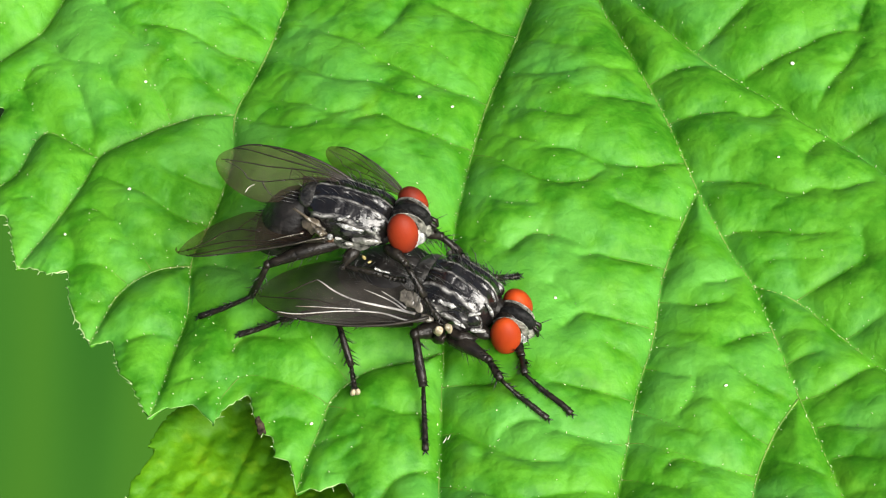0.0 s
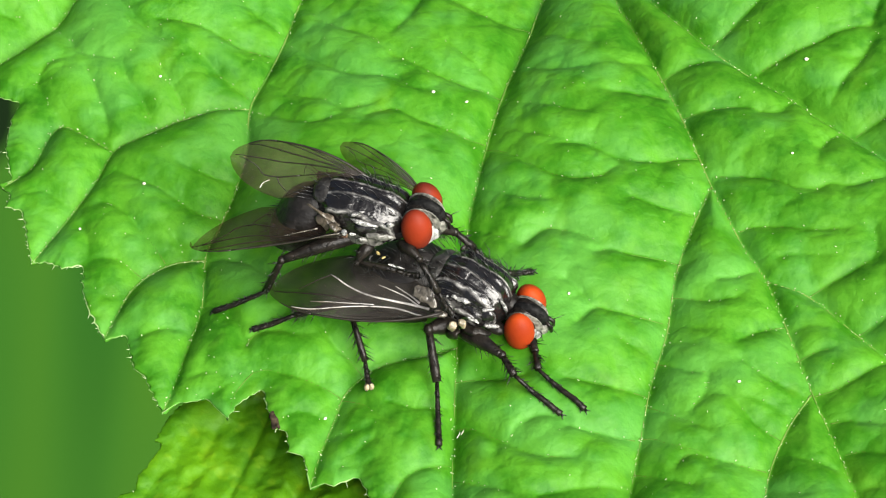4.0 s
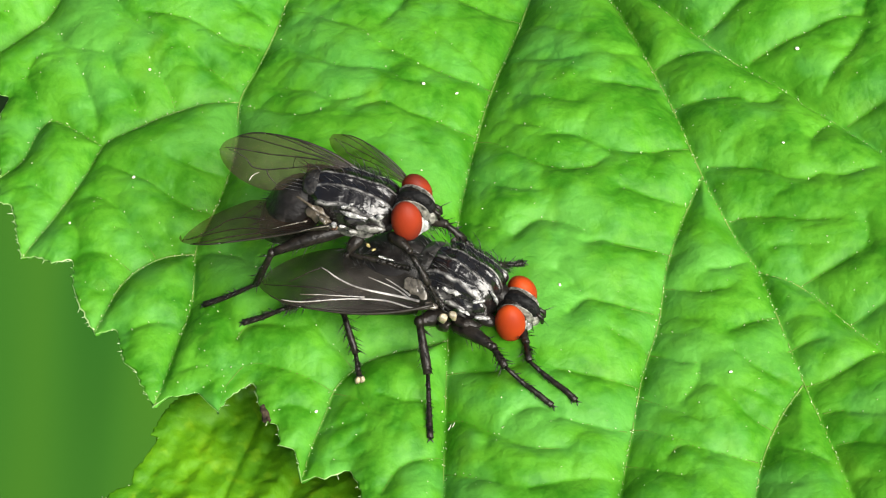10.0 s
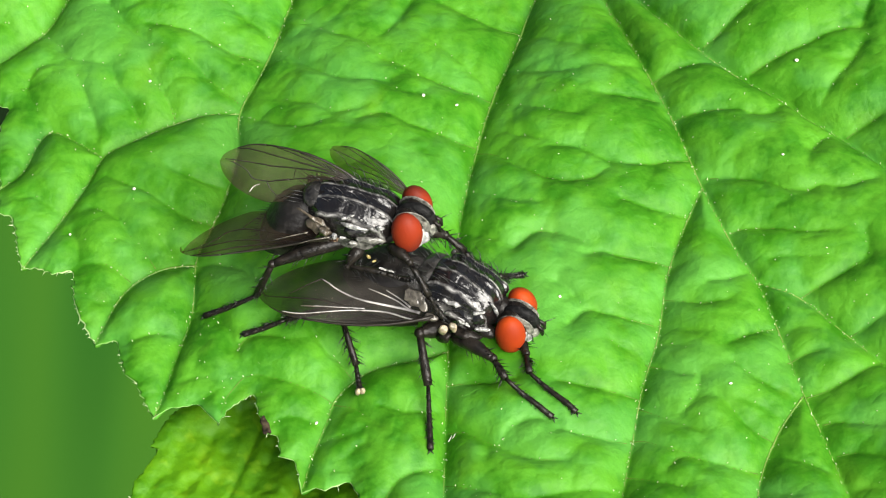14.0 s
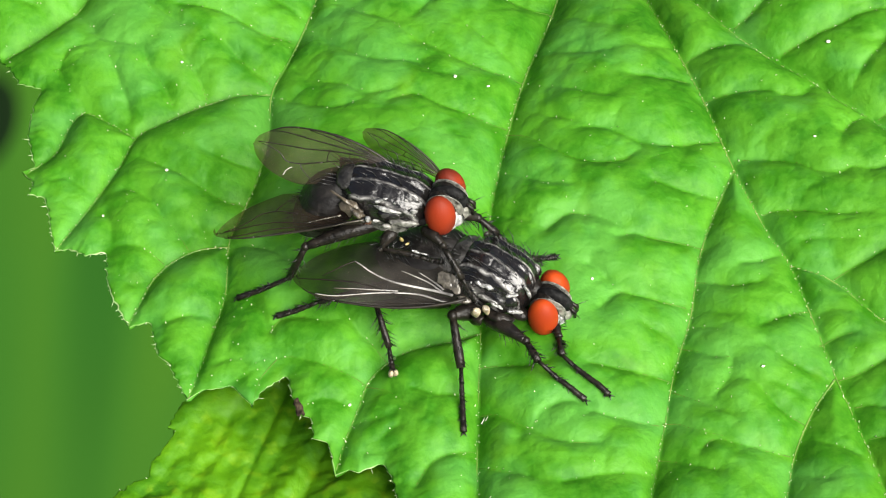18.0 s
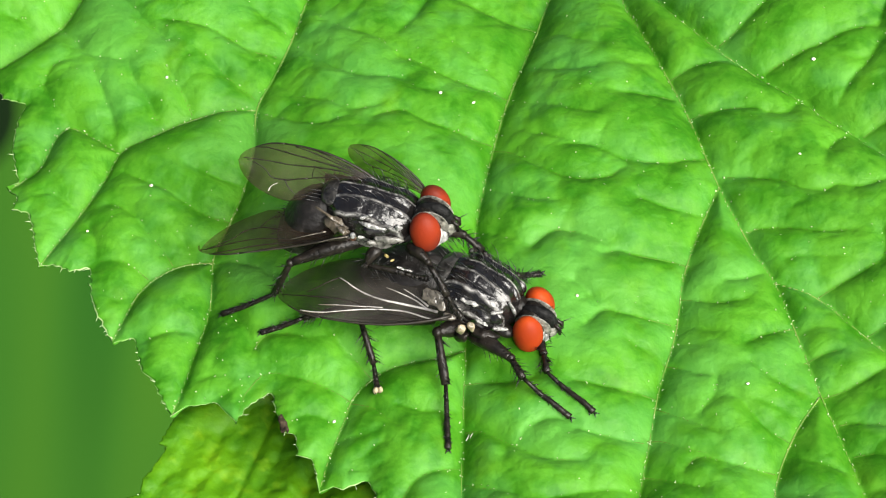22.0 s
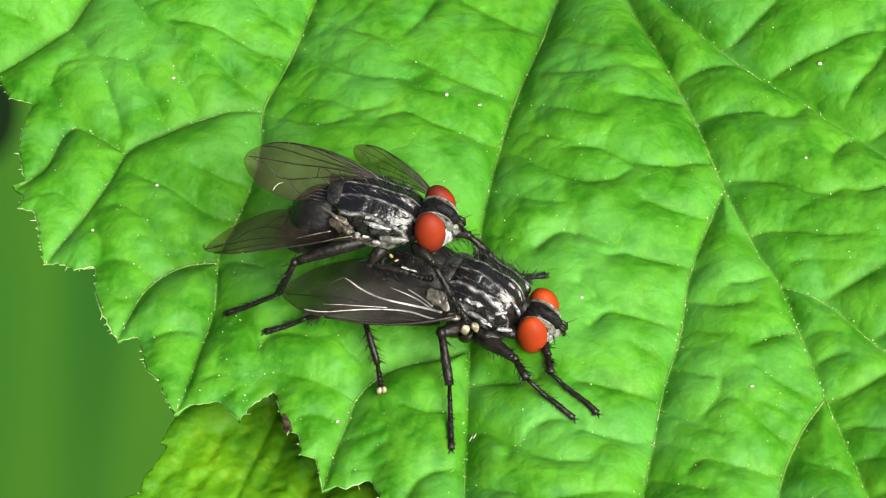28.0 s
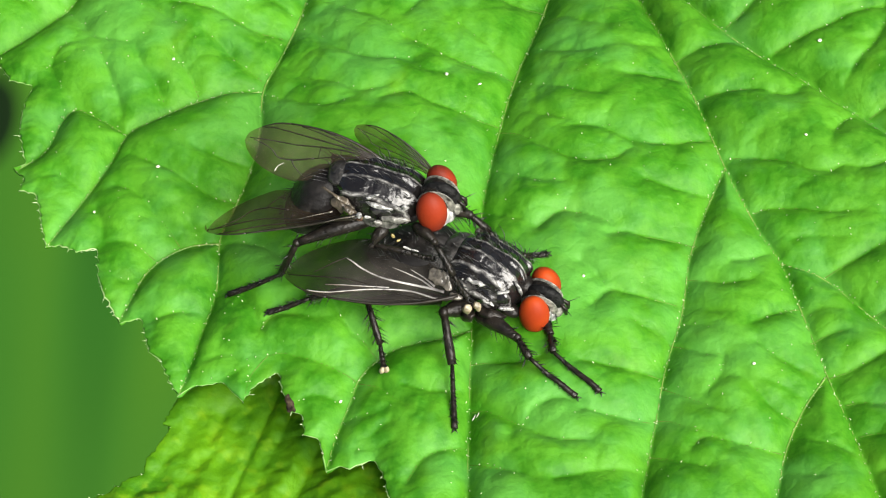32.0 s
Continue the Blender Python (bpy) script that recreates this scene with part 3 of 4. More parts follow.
crease(0.8, 6.67, -8.02, 7.32, -8.24, 7.96, -8.63, 8.61, -8.85); crease(1, 10.91, -9.40, 10.02, -9.31, 9.26, -9.16, 8.32, -8.98, 7.75, -9.52)
crease(0.9, 6.41, -9.50, 6.96, -9.71, 7.50, -9.96, 8.33, -10.26); crease(0.8, 11.52, -8.10, 10.91, -7.80, 10.36, -7.26, 9.73, -6.50)
crease(0.6, 12.51, -6.28, 11.93, -6.06, 11.07, -5.65, 10.32, -5.04); crease(0.36, 11.85, -7.15, 11.37, -6.92, 10.59, -6.71)
crease(0.5, 9.14, -5.66, 9.06, -6.27, 8.80, -6.78, 8.38, -7.23); crease(0.36, 11.16, -0.92, 10.41, -1.34, 9.79, -1.43)
crease(0.8, 12.30, -4.83, 12.96, -4.51, 13.66, -4.39); crease(1, 12.84, -6.26, 13.60, -6.02, 14.21, -5.72, 15.60, -4.83)
crease(1, 13.28, -7.42, 13.85, -7.37, 14.40, -7.53, 15.23, -7.76); crease(1, 13.64, -8.72, 14.29, -8.68, 15.09, -9.04)
crease(0.4, 12.16, -3.66, 12.76, -3.39, 13.45, -3.48); crease(0.6, 13.87, -10.17, 14.42, -10.17, 14.95, -10.35)
crease(0.6, 11.27, -8.78, 11.79, -8.82, 12.33, -9.09, 13.45, -9.52); crease(0.6, 10.78, -10.18, 11.29, -10.28, 12.00, -10.59)
crease(1, -3.53, -6.39, -4.37, -6.02, -5.35, -5.70, -6.04, -5.47, -6.62, -5.56); crease(0.9, -6.62, -5.56, -6.89, -5.89, -7.20, -6.40, -7.34, -7.11)
crease(0.8, -6.87, -4.42, -6.59, -4.03, -6.00, -3.89, -5.00, -4.25); crease(0.8, -2.83, -5.43, -3.32, -4.92, -3.88, -4.37, -4.44, -3.48)
crease(0.7, -3.95, -7.37, -4.62, -7.19, -5.25, -7.23, -5.51, -7.53); crease(0.8, -3.47, -6.47, -2.79, -6.83, -2.30, -7.30, -1.81, -7.73)
crease(0.4, -3.97, -8.05, -3.15, -8.04, -2.48, -7.84); crease(1, -1.77, -10.72, -1.40, -10.03, -0.93, -9.58, -0.36, -9.35, 0.31, -9.17)
crease(0.6, -3.50, -9.31, -2.74, -9.29, -2.17, -9.09); crease(0.6, -2.34, -8.33, -2.75, -8.58, -3.13, -9.02)
crease(0.6, -8.54, -0.41, -7.80, -0.49, -6.95, -0.93, -6.31, -1.53); crease(0.7, -8.59, -2.36, -7.86, -2.80, -7.21, -3.67, -6.86, -4.67, -6.70, -5.41)
crease(0.4, -8.79, -5.68, -8.10, -5.52, -7.00, -5.76); crease(0.6, -7.25, -5.87, -7.85, -6.29, -8.53, -6.49); crease(0.6, -1.82, -6.84, -0.85, -7.10, 0.21, -6.96)
crease(0.7, -7.72, 3.18, -8.40, 3.22, -9.03, 3.44, -9.67, 3.74); crease(1, -8.15, 1.48, -8.83, 1.64, -9.57, 2.05, -10.44, 2.73, -11.20, 3.11, -12.08, 3.60)
crease(1, -10.03, -0.51, -10.43, 0.10, -11.02, 0.83, -11.70, 1.69, -12.57, 2.11); crease(0.7, -9.34, -0.29, -9.64, 0.39, -10.12, 0.95)
crease(0.9, -10.86, -1.13, -11.32, -0.80, -11.84, -0.50, -12.64, -0.51); crease(0.5, -11.25, -1.82, -11.91, -2.18, -12.54, -1.78)
crease(0.7, -13.71, 1.98, -14.14, 2.33, -14.68, 2.61, -15.19, 2.52); crease(0.4, -14.09, 1.10, -14.36, 1.31, -14.98, 1.53)
crease(0.5, -13.16, 1.07, -12.87, 0.26, -12.81, -0.49); crease(0.7, -9.02, -3.65, -9.80, -3.60, -10.77, -3.99)

branch_out(ribs, 21, 0.7, 1.5)
# the outline: the lobe with its teeth, then round the parts that stay out of view
edge = [(-17.33, 7.97), (-16.93, 7.25), (-16.0, 6.97), (-16.27, 6.12), (-16.34, 4.73), (-15.98, 3.36), (-16.38, 3.15), (-15.94, 2.55), (-16.04, 1.94), (-15.4, 1.76),
        (-15.15, 0.7), (-14.86, -0.49), (-14.24, -0.59), (-13.71, -0.9), (-12.97, -0.72), (-12.87, -1.87), (-12.52, -2.87), (-11.93, -3.91), (-11.15, -3.81), (-10.99, -4.59),
        (-10.8, -5.27), (-10.42, -5.56), (-10.18, -6.15), (-9.7, -6.98), (-9.27, -6.7), (-8.11, -6.55), (-7.79, -6.98), (-7.38, -7.4), (-7.03, -6.74), (-6.27, -6.15)]
edge += [(-6.08, -6.98), (-5.72, -7.8), (-5.39, -7.87), (-5.3, -8.72), (-4.77, -8.83), (-4.6, -9.52), (-4.47, -10.08), (-4.01, -9.92), (-3.69, -10.08), (-2.88, -9.7),
         (-2.58, -10.42), (-2.28, -11.53), (-1.0, -12.9), (0.2, -13.6), (3, -12.9), (5.9, -13.8), (9, -13.0), (12, -13.6), (14.2, -13.8), (17, -11)]
edge += [(19.5, -6), (20, 0), (20.5, 6), (20, 13), (16, 17), (9, 18), (6.6, 17.0), (4, 18), (-4, 18), (-12, 18), (-19, 17), (-20.5, 13), (-19.5, 10.5), (-18.2, 9.2)]
outline = serrated(edge, 0.095, 3)
blade = Blade(outline, ribs, 0.08, 1.0, 1.9, 0.46, 0.6, 0.2)

leaf = new("leaf")
tagged(leaf, "fresh green toothed leaf, quilted between its hairy veins", "leaf")
sheet = part("blade", blade.shape(), LEAF, leaf)
thick = sheet.modifiers.new("thickness", "SOLIDIFY")
thick.thickness, thick.offset = 0.12 * MM, -1.0


def vein_parts(lines, radii, owner, material, surface):
    """Raised veins along the lines, laid on the blade."""
    z = surface.height(np.concatenate([l[:, 0] for l in lines]), np.concatenate([l[:, 1] for l in lines]))
    at = 0
    for line, (r0, r1) in zip(lines, radii):
        pts = np.column_stack([line, z[at:at + len(line)] + 0.005])
        at += len(line)
        part("vein", tube(pts, (r0, r1), 6), material, owner)


vein_parts(ribs.main, [(0.05 if i in (0, 4, 5) else 0.035, 0.02) for i in range(len(ribs.main))], leaf, VEIN, blade)

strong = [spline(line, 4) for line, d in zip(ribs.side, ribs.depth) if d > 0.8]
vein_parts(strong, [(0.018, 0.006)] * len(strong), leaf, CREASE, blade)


def petiole(owner, material, points, r):
    part("petiole", tube(spline(points, 8), (r, r * 1.5), 10), material, owner, "green leaf stalk")


petiole(leaf, VEIN, [(6.6, 16.6, -0.1), (6.8, 22, -2), (9, 40, -30), (16, 70, -160), (18, 80, -451)], 0.6)


def vein_hairs(surface, owner, material, per_mm_main, per_mm_side, loose, region):
    """Short pale hairs along the veins and strewn over the blade, and longer ones on the rim."""
    r = random.Random(11)
    spots = []
    for lines, rate in ((surface.ribs.main, per_mm_main), ([l for l, d in zip(surface.ribs.side, surface.ribs.depth) if d > 0.5], per_mm_side)):
        for line in lines:
            for a, b in zip(line, line[1:]):
                n = np.linalg.norm(b - a) * rate
                for _ in range(int(n) + (r.random() < n % 1)):
                    s = r.random()
                    spots.append((*(a + (b - a) * s + np.array((r.gauss(0, 0.05), r.gauss(0, 0.05)))), 1.0))
    for _ in range(loose):
        spots.append((r.uniform(region[0], region[1]), r.uniform(region[2], region[3]), 0.8))
    keep = keep_inside([p[:2] for p in spots], surface.loop)
    spots = [p for p, k in zip(spots, keep) if k]
    spots = [p for p in spots if region[0] < p[0] < region[1] and region[2] < p[1] < region[3]]
    z = surface.height([p[0] for p in spots], [p[1] for p in spots])
    shapes = []
    for (x, y, size), h in zip(spots, z.tolist()):
        way = (r.gauss(0, 0.45), r.gauss(-0.15, 0.45), 0.8)
        shapes.append(spike((x, y, h - 0.01), way, size * r.uniform(0.04, 0.1), r.uniform(0.013, 0.026)))
    part("hair", joined(shapes), material, owner, "short pale hairs along the veins", "stuff")


def keep_inside(points, loop):
    inside = []
    for x, y in points:
        hit = False
        for a, b in zip(loop, loop[1:] + loop[:1]):
            if (a[1] > y) != (b[1] > y) and x < a[0] + (y - a[1]) * (b[0] - a[0]) / (b[1] - a[1]):
                hit = not hit
        inside.append(hit)
    return inside


vein_hairs(blade, leaf, HAIR, 5.2, 1.3, 330, (-19, 18, -12.5, 15))


def rim_hairs(owner, loop, material):
    r = random.Random(5)
    shapes = []
    heights = dict(zip(loop, blade.height([p[0] for p in loop], [p[1] for p in loop]).tolist()))
    for a, b in zip(loop, loop[1:]):
        if a[0] > -1.5 or a[1] > 9:
            continue
        for _ in range(r.choice((0, 0, 0, 1, 1, 2))):
            z = heights[a]
            out = Vector((-(b[1] - a[1]), b[0] - a[0], 0)).normalized() * -1
            shapes.append(spike((a[0], a[1], z - 0.03), out + Vector((r.uniform(-.5, .5), r.uniform(-.5, .5), 0.25)), r.choice((0.05, 0.06, 0.08, 0.1, 0.26)) * r.uniform(0.6, 1.2), r.uniform(0.01, 0.022)))
    part("rim_hair", joined(shapes), material, owner, "pale hairs on the toothed rim", "stuff")


rim_hairs(leaf, outline, HAIR)


def rim_line(owner, loop, material):
    """The pale, thickened margin of the blade."""
    z = blade.height([p[0] for p in loop], [p[1] for p in loop]).tolist()
    line = [(x, y, h - 0.03) for (x, y), h in zip(loop, z)]
    r = random.Random(2)
    part("margin", tube(line, [r.choice((0.005, 0.009, 0.014, 0.022, 0.036)) for _ in line], 6), material, owner, "pale thickened margin")


rim_line(leaf, outline[:next(i for i, p in enumerate(outline) if p[1] < -12.5)], MARGIN)


def specks(owner):
    r = random.Random(8)
    spots = [(0.85, 6.60), (-10.75, 7.96), (-0.40, 6.89), (4.40, -2.58), (10.16, -6.16), (13.77, 8.68), (12.82, 3.96), (-13.19, 0.84), (-10.99, 2.77), (-4.06, -7.31)]
    for x, y in spots:
        z = float(blade.height([x], [y])[0])
        size = 0.08 if x > 13.5 else r.uniform(0.04, 0.07)
        part("grain", ball((x, y, z + size * 0.5), (size * r.uniform(0.9, 1.6), size, size * 0.6), pose(0, 0, 0, 0, 0, r.uniform(0, 180)), rings=7, sides=9), GRAIN, owner, "pale grain stuck to the blade")


specks(leaf)


def fibre(owner, points):
    """A curled white fibre that clings to the blade."""
    z = blade.height([p[0] for p in points], [p[1] for p in points]).tolist()
    line = [(x, y, h + lift) for (x, y, lift), h in zip(points, z)]
    part("fibre", tube(spline(line, 5), (0.014, 0.008), 5), GRAIN, owner, "curled white fibre")


fibre(leaf, [(0.46, -8.09, 0.03), (0.54, -7.97, 0.08), (0.56, -7.86, 0.05)])
fibre(leaf, [(0.60, -8.02, 0.03), (0.67, -7.90, 0.08), (0.69, -7.81, 0.05)])
scorch_z = float(blade.height([-5.75], [-7.55])[0])
spot, spot_faces = ball((0, 0, 0), (0.16, 0.42, 0.09), pose(0, 0, 0, 0, 0, 12), 12, 18)
spot = [tuple(Vector((-5.78, -7.5, scorch_z - 0.01)) + Vector(v) * (1 + 0.6 * noise.noise(Vector(v) * 5))) for v in spot]
part("scorch", (spot, spot_faces), SCORCH, leaf, "dark brown withered spot on the rim")


def droop(owner):
    """Lets the upper middle of the leaf sink away from the light."""
    for ob in owner.children:
        co = np.empty(len(ob.data.vertices) * 3)
        ob.data.vertices.foreach_get("co", co)
        x, y, z = (co.reshape(-1, 3) / MM).T
        sink = 0.018 * np.clip(y - 2.5, 0, 11) ** 2 * np.exp(-((x - 1.5) / 7.5) ** 2)
        ob.data.vertices.foreach_set("co", np.column_stack([x, y + (0.78 + 0.015 * y) * sink, z - sink]).ravel() * MM)
        ob.data.update()


droop(leaf)


# ---- the yellowing leaf below ----
def old_leaf():
    r = Ribs()
    r.vein((-5.2, -1.2), (-6.0, -2.7), (-7.0, -5.4), (-8.0, -8.3), (-9.4, -12.5), (-10, -16))
    # valleys between the swollen ridges, and the small furrows across each ridge
    r.crease(1, -7.27, -3.36, -7.77, -4.91, -8.11, -6.25, -8.42, -7.81, -8.85, -9.64)
    r.crease(1, -5.50, -3.36, -6.20, -5.52, -6.66, -6.74, -7.10, -8.05, -7.65, -9.87)
    r.crease(1, -8.25, -4.36, -8.74, -5.89, -9.30, -6.74, -9.83, -7.81, -10.46, -9.40)
    r.crease(1, -9.17, -4.49, -9.70, -5.84, -10.45, -6.81, -11.36, -8.12)
    r.crease(1, -4.03, -4.12, -4.79, -6.08, -5.35, -7.52, -6.07, -9.64)
    dice = random.Random(6)
    for line in list(r.side):
        for p, q in zip(line[:-1], line[1:]):
            for share in (0.0, 0.5):
                x, y = p + (q - p) * share
                reach = dice.uniform(0.6, 1.2)
                r.twigs.append(spline([(x, y), (x + 0.55 * reach, y + dice.uniform(-0.05, 0.25)), (x + reach, y + dice.uniform(-0.3, 0.1))], 2))
    loop = [(-4.6, -0.6), (-6.5, -0.9), (-8.6, -2.3), (-9.9, -3.6), (-10.56, -4.90), (-10.19, -5.07), (-10.39, -5.44), (-10.65, -5.86), (-11.02, -6.41), (-11.11, -7.06), (-11.56, -7.25), (-12.04, -7.61), (-12.21, -7.92), (-12.90, -8.13), (-12.67, -8.39),
            (-13.8, -9.5), (-14.5, -12), (-13.5, -15), (-10.2, -18), (-5, -16), (-2, -13), (-0.4, -9), (-0.6, -5), (-2, -2)]
    surface = Blade(serrated(loop, 0.16, 9, 0.26), r, 0.08, 0.1, 1.0, 0.6, 0.95, 0.4, 1.3)
    thing = new("yellowing_leaf")

    def shrunk(shape):
        return [(x * 0.9634, y * 0.9634 - 2.044, z) for x, y, z in shape[0]], shape[1]

    tagged(thing, "yellow-green toothed leaf with swollen ridges beneath a fresh leaf", "leaf")
    ob = part("blade", shrunk(surface.shape()), OLD_LEAF, thing)
    m = ob.modifiers.new("thickness", "SOLIDIFY")
    m.thickness, m.offset = 0.15 * MM, -1.0
    shapes = []
    rr = random.Random(3)
    rim = [p for p in surface.loop if p[0] < -8 and p[1] > -10]
    for (x, y), z in zip(rim, surface.height([p[0] for p in rim], [p[1] for p in rim]).tolist()):
        if rr.random() < 0.35:
            shapes.append(spike((x + 0.03, y - 0.02, z - 0.03), (-0.8, 0.3, 0.5), rr.uniform(0.06, 0.12), rr.uniform(0.018, 0.032)))
    part("rim_hair", shrunk(joined(shapes)), HAIR, thing, "pale hairs on the rim", "stuff")
    petiole(thing, OLD_VEIN, [(-9.7, -17.3, 0.2), (-11, -21, -2), (-13, -40, -60), (-14, -50, -449)], 0.7)
    return thing


under = old_leaf()


# ---- the flies ----
def fly(sizes, label, eyes):
    """sizes: girth and length of the thorax and its shift, where the abdomen joins and how it hangs, and the head's place."""
    thing = new("fly")
    tagged(thing, label, "fly", "pair of mating flies")
    g, length, shift = sizes["girth"], sizes["length"], Vector(sizes["shift"])

    def torso_part(name, shape, material, label=""):
        return part(name, ([tuple(Vector(v) + shift) for v in shape[0]], shape[1]), material, thing, label)

    torso_part("thorax", body_shape([(x * length, z * g, a * g, b * g) for x, z, a, b in [(-2.05, 0.1, 0.3, 0.35), (-1.9, 0.12, 0.75, 0.75), (-1.4, 0.12, 1.22, 1.12), (-0.7, 0.1, 1.46, 1.32), (-0.35, 0.08, 1.455, 1.312), (-0.2, 0.07, 1.442, 1.295), (-0.05, 0.06, 1.444, 1.302), (0.3, 0.04, 1.42, 1.28), (0.95, 0.0, 1.3, 1.17), (1.4, -0.05, 1.08, 0.98), (1.7, -0.08, 0.72, 0.7), (1.86, -0.1, 0.34, 0.36)]], 40, 7, 0.07), THORAX, "black thorax with pale grey stripes")
    torso_part("scutellum", ball((-1.78 * length, 0, 0.72 * g), (0.6 * g, 0.8 * g, 0.36 * g), pose(0, 0, 0, 0, -14, 0)), SCUTELLUM)
    tail = Matrix.Translation((sizes["waist"], 0, -0.1)) @ pose(0, 0, 0, 0, -sizes["droop"], sizes["sweep"]) @ Matrix.Scale(sizes["belly"], 4)
    verts, faces = body_shape([(0.1, 0.0, 0.5, 0.5), (-0.4, 0.0, 0.95, 0.85), (-1.2, -0.05, 1.36, 1.1), (-2.1, -0.1, 1.4, 1.1), (-3.0, -0.15, 1.1, 0.85), (-3.7, -0.22, 0.6, 0.5), (-4.05, -0.25, 0.15, 0.15)], 30, 6, 0.03)
    part("abdomen", ([tuple(tail @ Vector(v)) for v in verts], faces), ABDOMEN, thing, "black and grey chequered abdomen")
    # side plates under the wing roots
    for side in (-1, 1):
        torso_part("side_plate", ball((0.55 * g, side * 1.12 * g, -0.35 * g), (0.5, 0.24, 0.42), pose(0, 0, 0, side * 12, 0, -side * 16)), DUSTED_GLINT, "silver-dusted side plate with painted highlights")
        torso_part("side_plate", ball((-0.2 * g, side * 1.2 * g, -0.3 * g), (0.42, 0.22, 0.5), pose(0, 0, 0, side * 8, 20, 0)), DUSTED_GLINT, "silver-dusted side plate with painted highlights")
        torso_part("side_plate", ball((0.3 * g, side * 1.36 * g, 0.32 * g), (0.42, 0.12, 0.2), pose(0, 0, 0, side * 25, 8, -side * 6)), THORAX)
        torso_part("shoulder", ball((1.02 * g, side * 0.86 * g, 0.3 * g), (0.34, 0.3, 0.3)), THORAX)
        torso_part("wing_scale", ball((-1.15 * g, side * 1.35 * g, 0.28 * g), (0.3, 0.22, 0.07), pose(0, 0, 0, side * 30, 10, 0)), SCALE, "pale scale at the wing root")
        torso_part("balancer", ball((-0.75 * g, side * 1.38 * g, -0.35 * g), (0.2, 0.12, 0.26), pose(0, 0, 0, 0, 20, 0)), PAD, "cream knob under the wing root")
    # head
    hx, hz = sizes["head"]
    nod = Matrix.Translation((hx, 0, hz)) @ pose(0, 0, 0, sizes["roll"], 0, sizes["turn"]) @ Matrix.Translation((-hx, 0, -hz))

    def head_part(name, shape, material, owner, label=""):
        return part(name, ([tuple(nod @ Vector(v)) for v in shape[0]], shape[1]), material, owner, label)

    head = head_part("head", ball((hx, 0, hz - 0.05), (0.58, 0.88, 0.74)), SHELL, thing)
    part("neck", tube([(1.4, 0, -0.05), (hx - 0.3, 0, hz)], (0.45, 0.4), 12), SHELL, thing)
    for side in (-1, 1):
        head_part("eye", ball((hx + 0.02, side * 0.68, hz + 0.02), (0.535, 0.45, 0.81), pose(0, 0, 0, side * 12, -6, -side * 16), 20, 28), eyes, thing, "large smooth red compound eye")
        head_part("cheek", ball((hx + 0.17, side * 0.54, hz - 0.3), (0.47, 0.31, 0.52), pose(0, 0, 0, side * 8, -6, -side * 14), 18, 24), SILVER, head, "silvery white rim of the eye")
        head_part("jowl", ball((hx + 0.46, side * 0.36, hz - 0.44), (0.29, 0.23, 0.34), pose(0, 0, 0, 0, -20, -side * 20)), SILVER, head, "silvery white jowl")
        head_part("eye_border", ball((hx + 0.1, side * 0.34, hz + 0.02), (0.66, 0.09, 0.725), pose(0, 0, 0, 0, -8, -side * 4), 20, 28), FACE, head, "silvery grey line along the eye")
        head_part("antenna", tube([(hx + 0.78, side * 0.1, hz + 0.2), (hx + 0.99, side * 0.12, hz + 0.02), (hx + 1.02, side * 0.13, hz - 0.28)], [0.05, 0.085, 0.06], 8), SHELL, head)
        head_part("arista", tube([(hx + 0.9, side * 0.13, hz), (hx + 1.1, side * 0.25, hz + 0.1), (hx + 1.32, side * 0.42, hz + 0.14)], [0.022, 0.014, 0.004], 5), BRISTLE, head)
    head_part("forehead_stripe", ball((hx + 0.15, 0, hz + 0.08), (0.73, 0.33, 0.72), pose(0, 0, 0, 0, -8, 0)), FRONS, head, "black stripe between the eyes")
    head_part("face", ball((hx + 0.64, 0, hz - 0.26), (0.3, 0.33, 0.42)), FACE, head, "grey-dusted face")
    head_part("mouth", tube([(hx + 0.42, 0, hz - 0.55), (hx + 0.5, 0, hz - 0.85), (hx + 0.62, 0, hz - 0.95)], [0.2, 0.17, 0.12], 10), SHELL, head)
    # bristles
    r = random.Random(17)
    shapes = []
    for row in (-1.05, -0.62, -0.25, 0.25, 0.62, 1.05):
        for x in (-1.5, -1.0, -0.5, 0.05, 0.6, 1.1):
            wide = 1.45 * math.sqrt(max(0.1, 1 - (x / 2.05) ** 2))
            if abs(row) < wide:
                z = 0.05 + 1.3 * math.sqrt(1 - (row / max(wide, 0.1)) ** 2) * math.sqrt(max(0.1, 1 - (x / 2.1) ** 2))
                shapes.append(spike(shift + Vector((length * (x + r.uniform(-.1, .1)), g * row, g * (z - 0.06))), (-0.5, row * 0.5, 1.0), r.uniform(0.35, 0.75), 0.02, 0.35))
    for _ in range(260):
        x, a = r.uniform(-1.8, 1.3), r.uniform(-0.4, math.pi + 0.4)
        w = math.sqrt(max(0.1, 1 - (x / 2.08) ** 2))
        shapes.append(spike(shift + Vector((length * x, g * 1.43 * w * math.cos(a), g * (0.06 + 1.29 * w * math.sin(a)))), (-0.8, math.cos(a), math.sin(a) + 0.2), r.uniform(0.1, 0.24), 0.009, 0.3))
    for side in (-1, 1):
        for k in range(4):
            shapes.append(spike(shift + Vector((length * (-2.1 - 0.05 * k), g * side * (0.15 + 0.2 * k), g * 0.7)), (-1.0, side * 0.3, 0.35), r.uniform(0.6, 0.9), 0.02, 0.1))
        for k in range(6):
            shapes.append(spike(nod @ Vector((hx + 0.6 - 0.14 * k, side * 0.2, hz + 0.5 + 0.03 * k)), (0.5, side * 0.5, 1.0), r.uniform(0.2, 0.4), 0.013, -0.2))
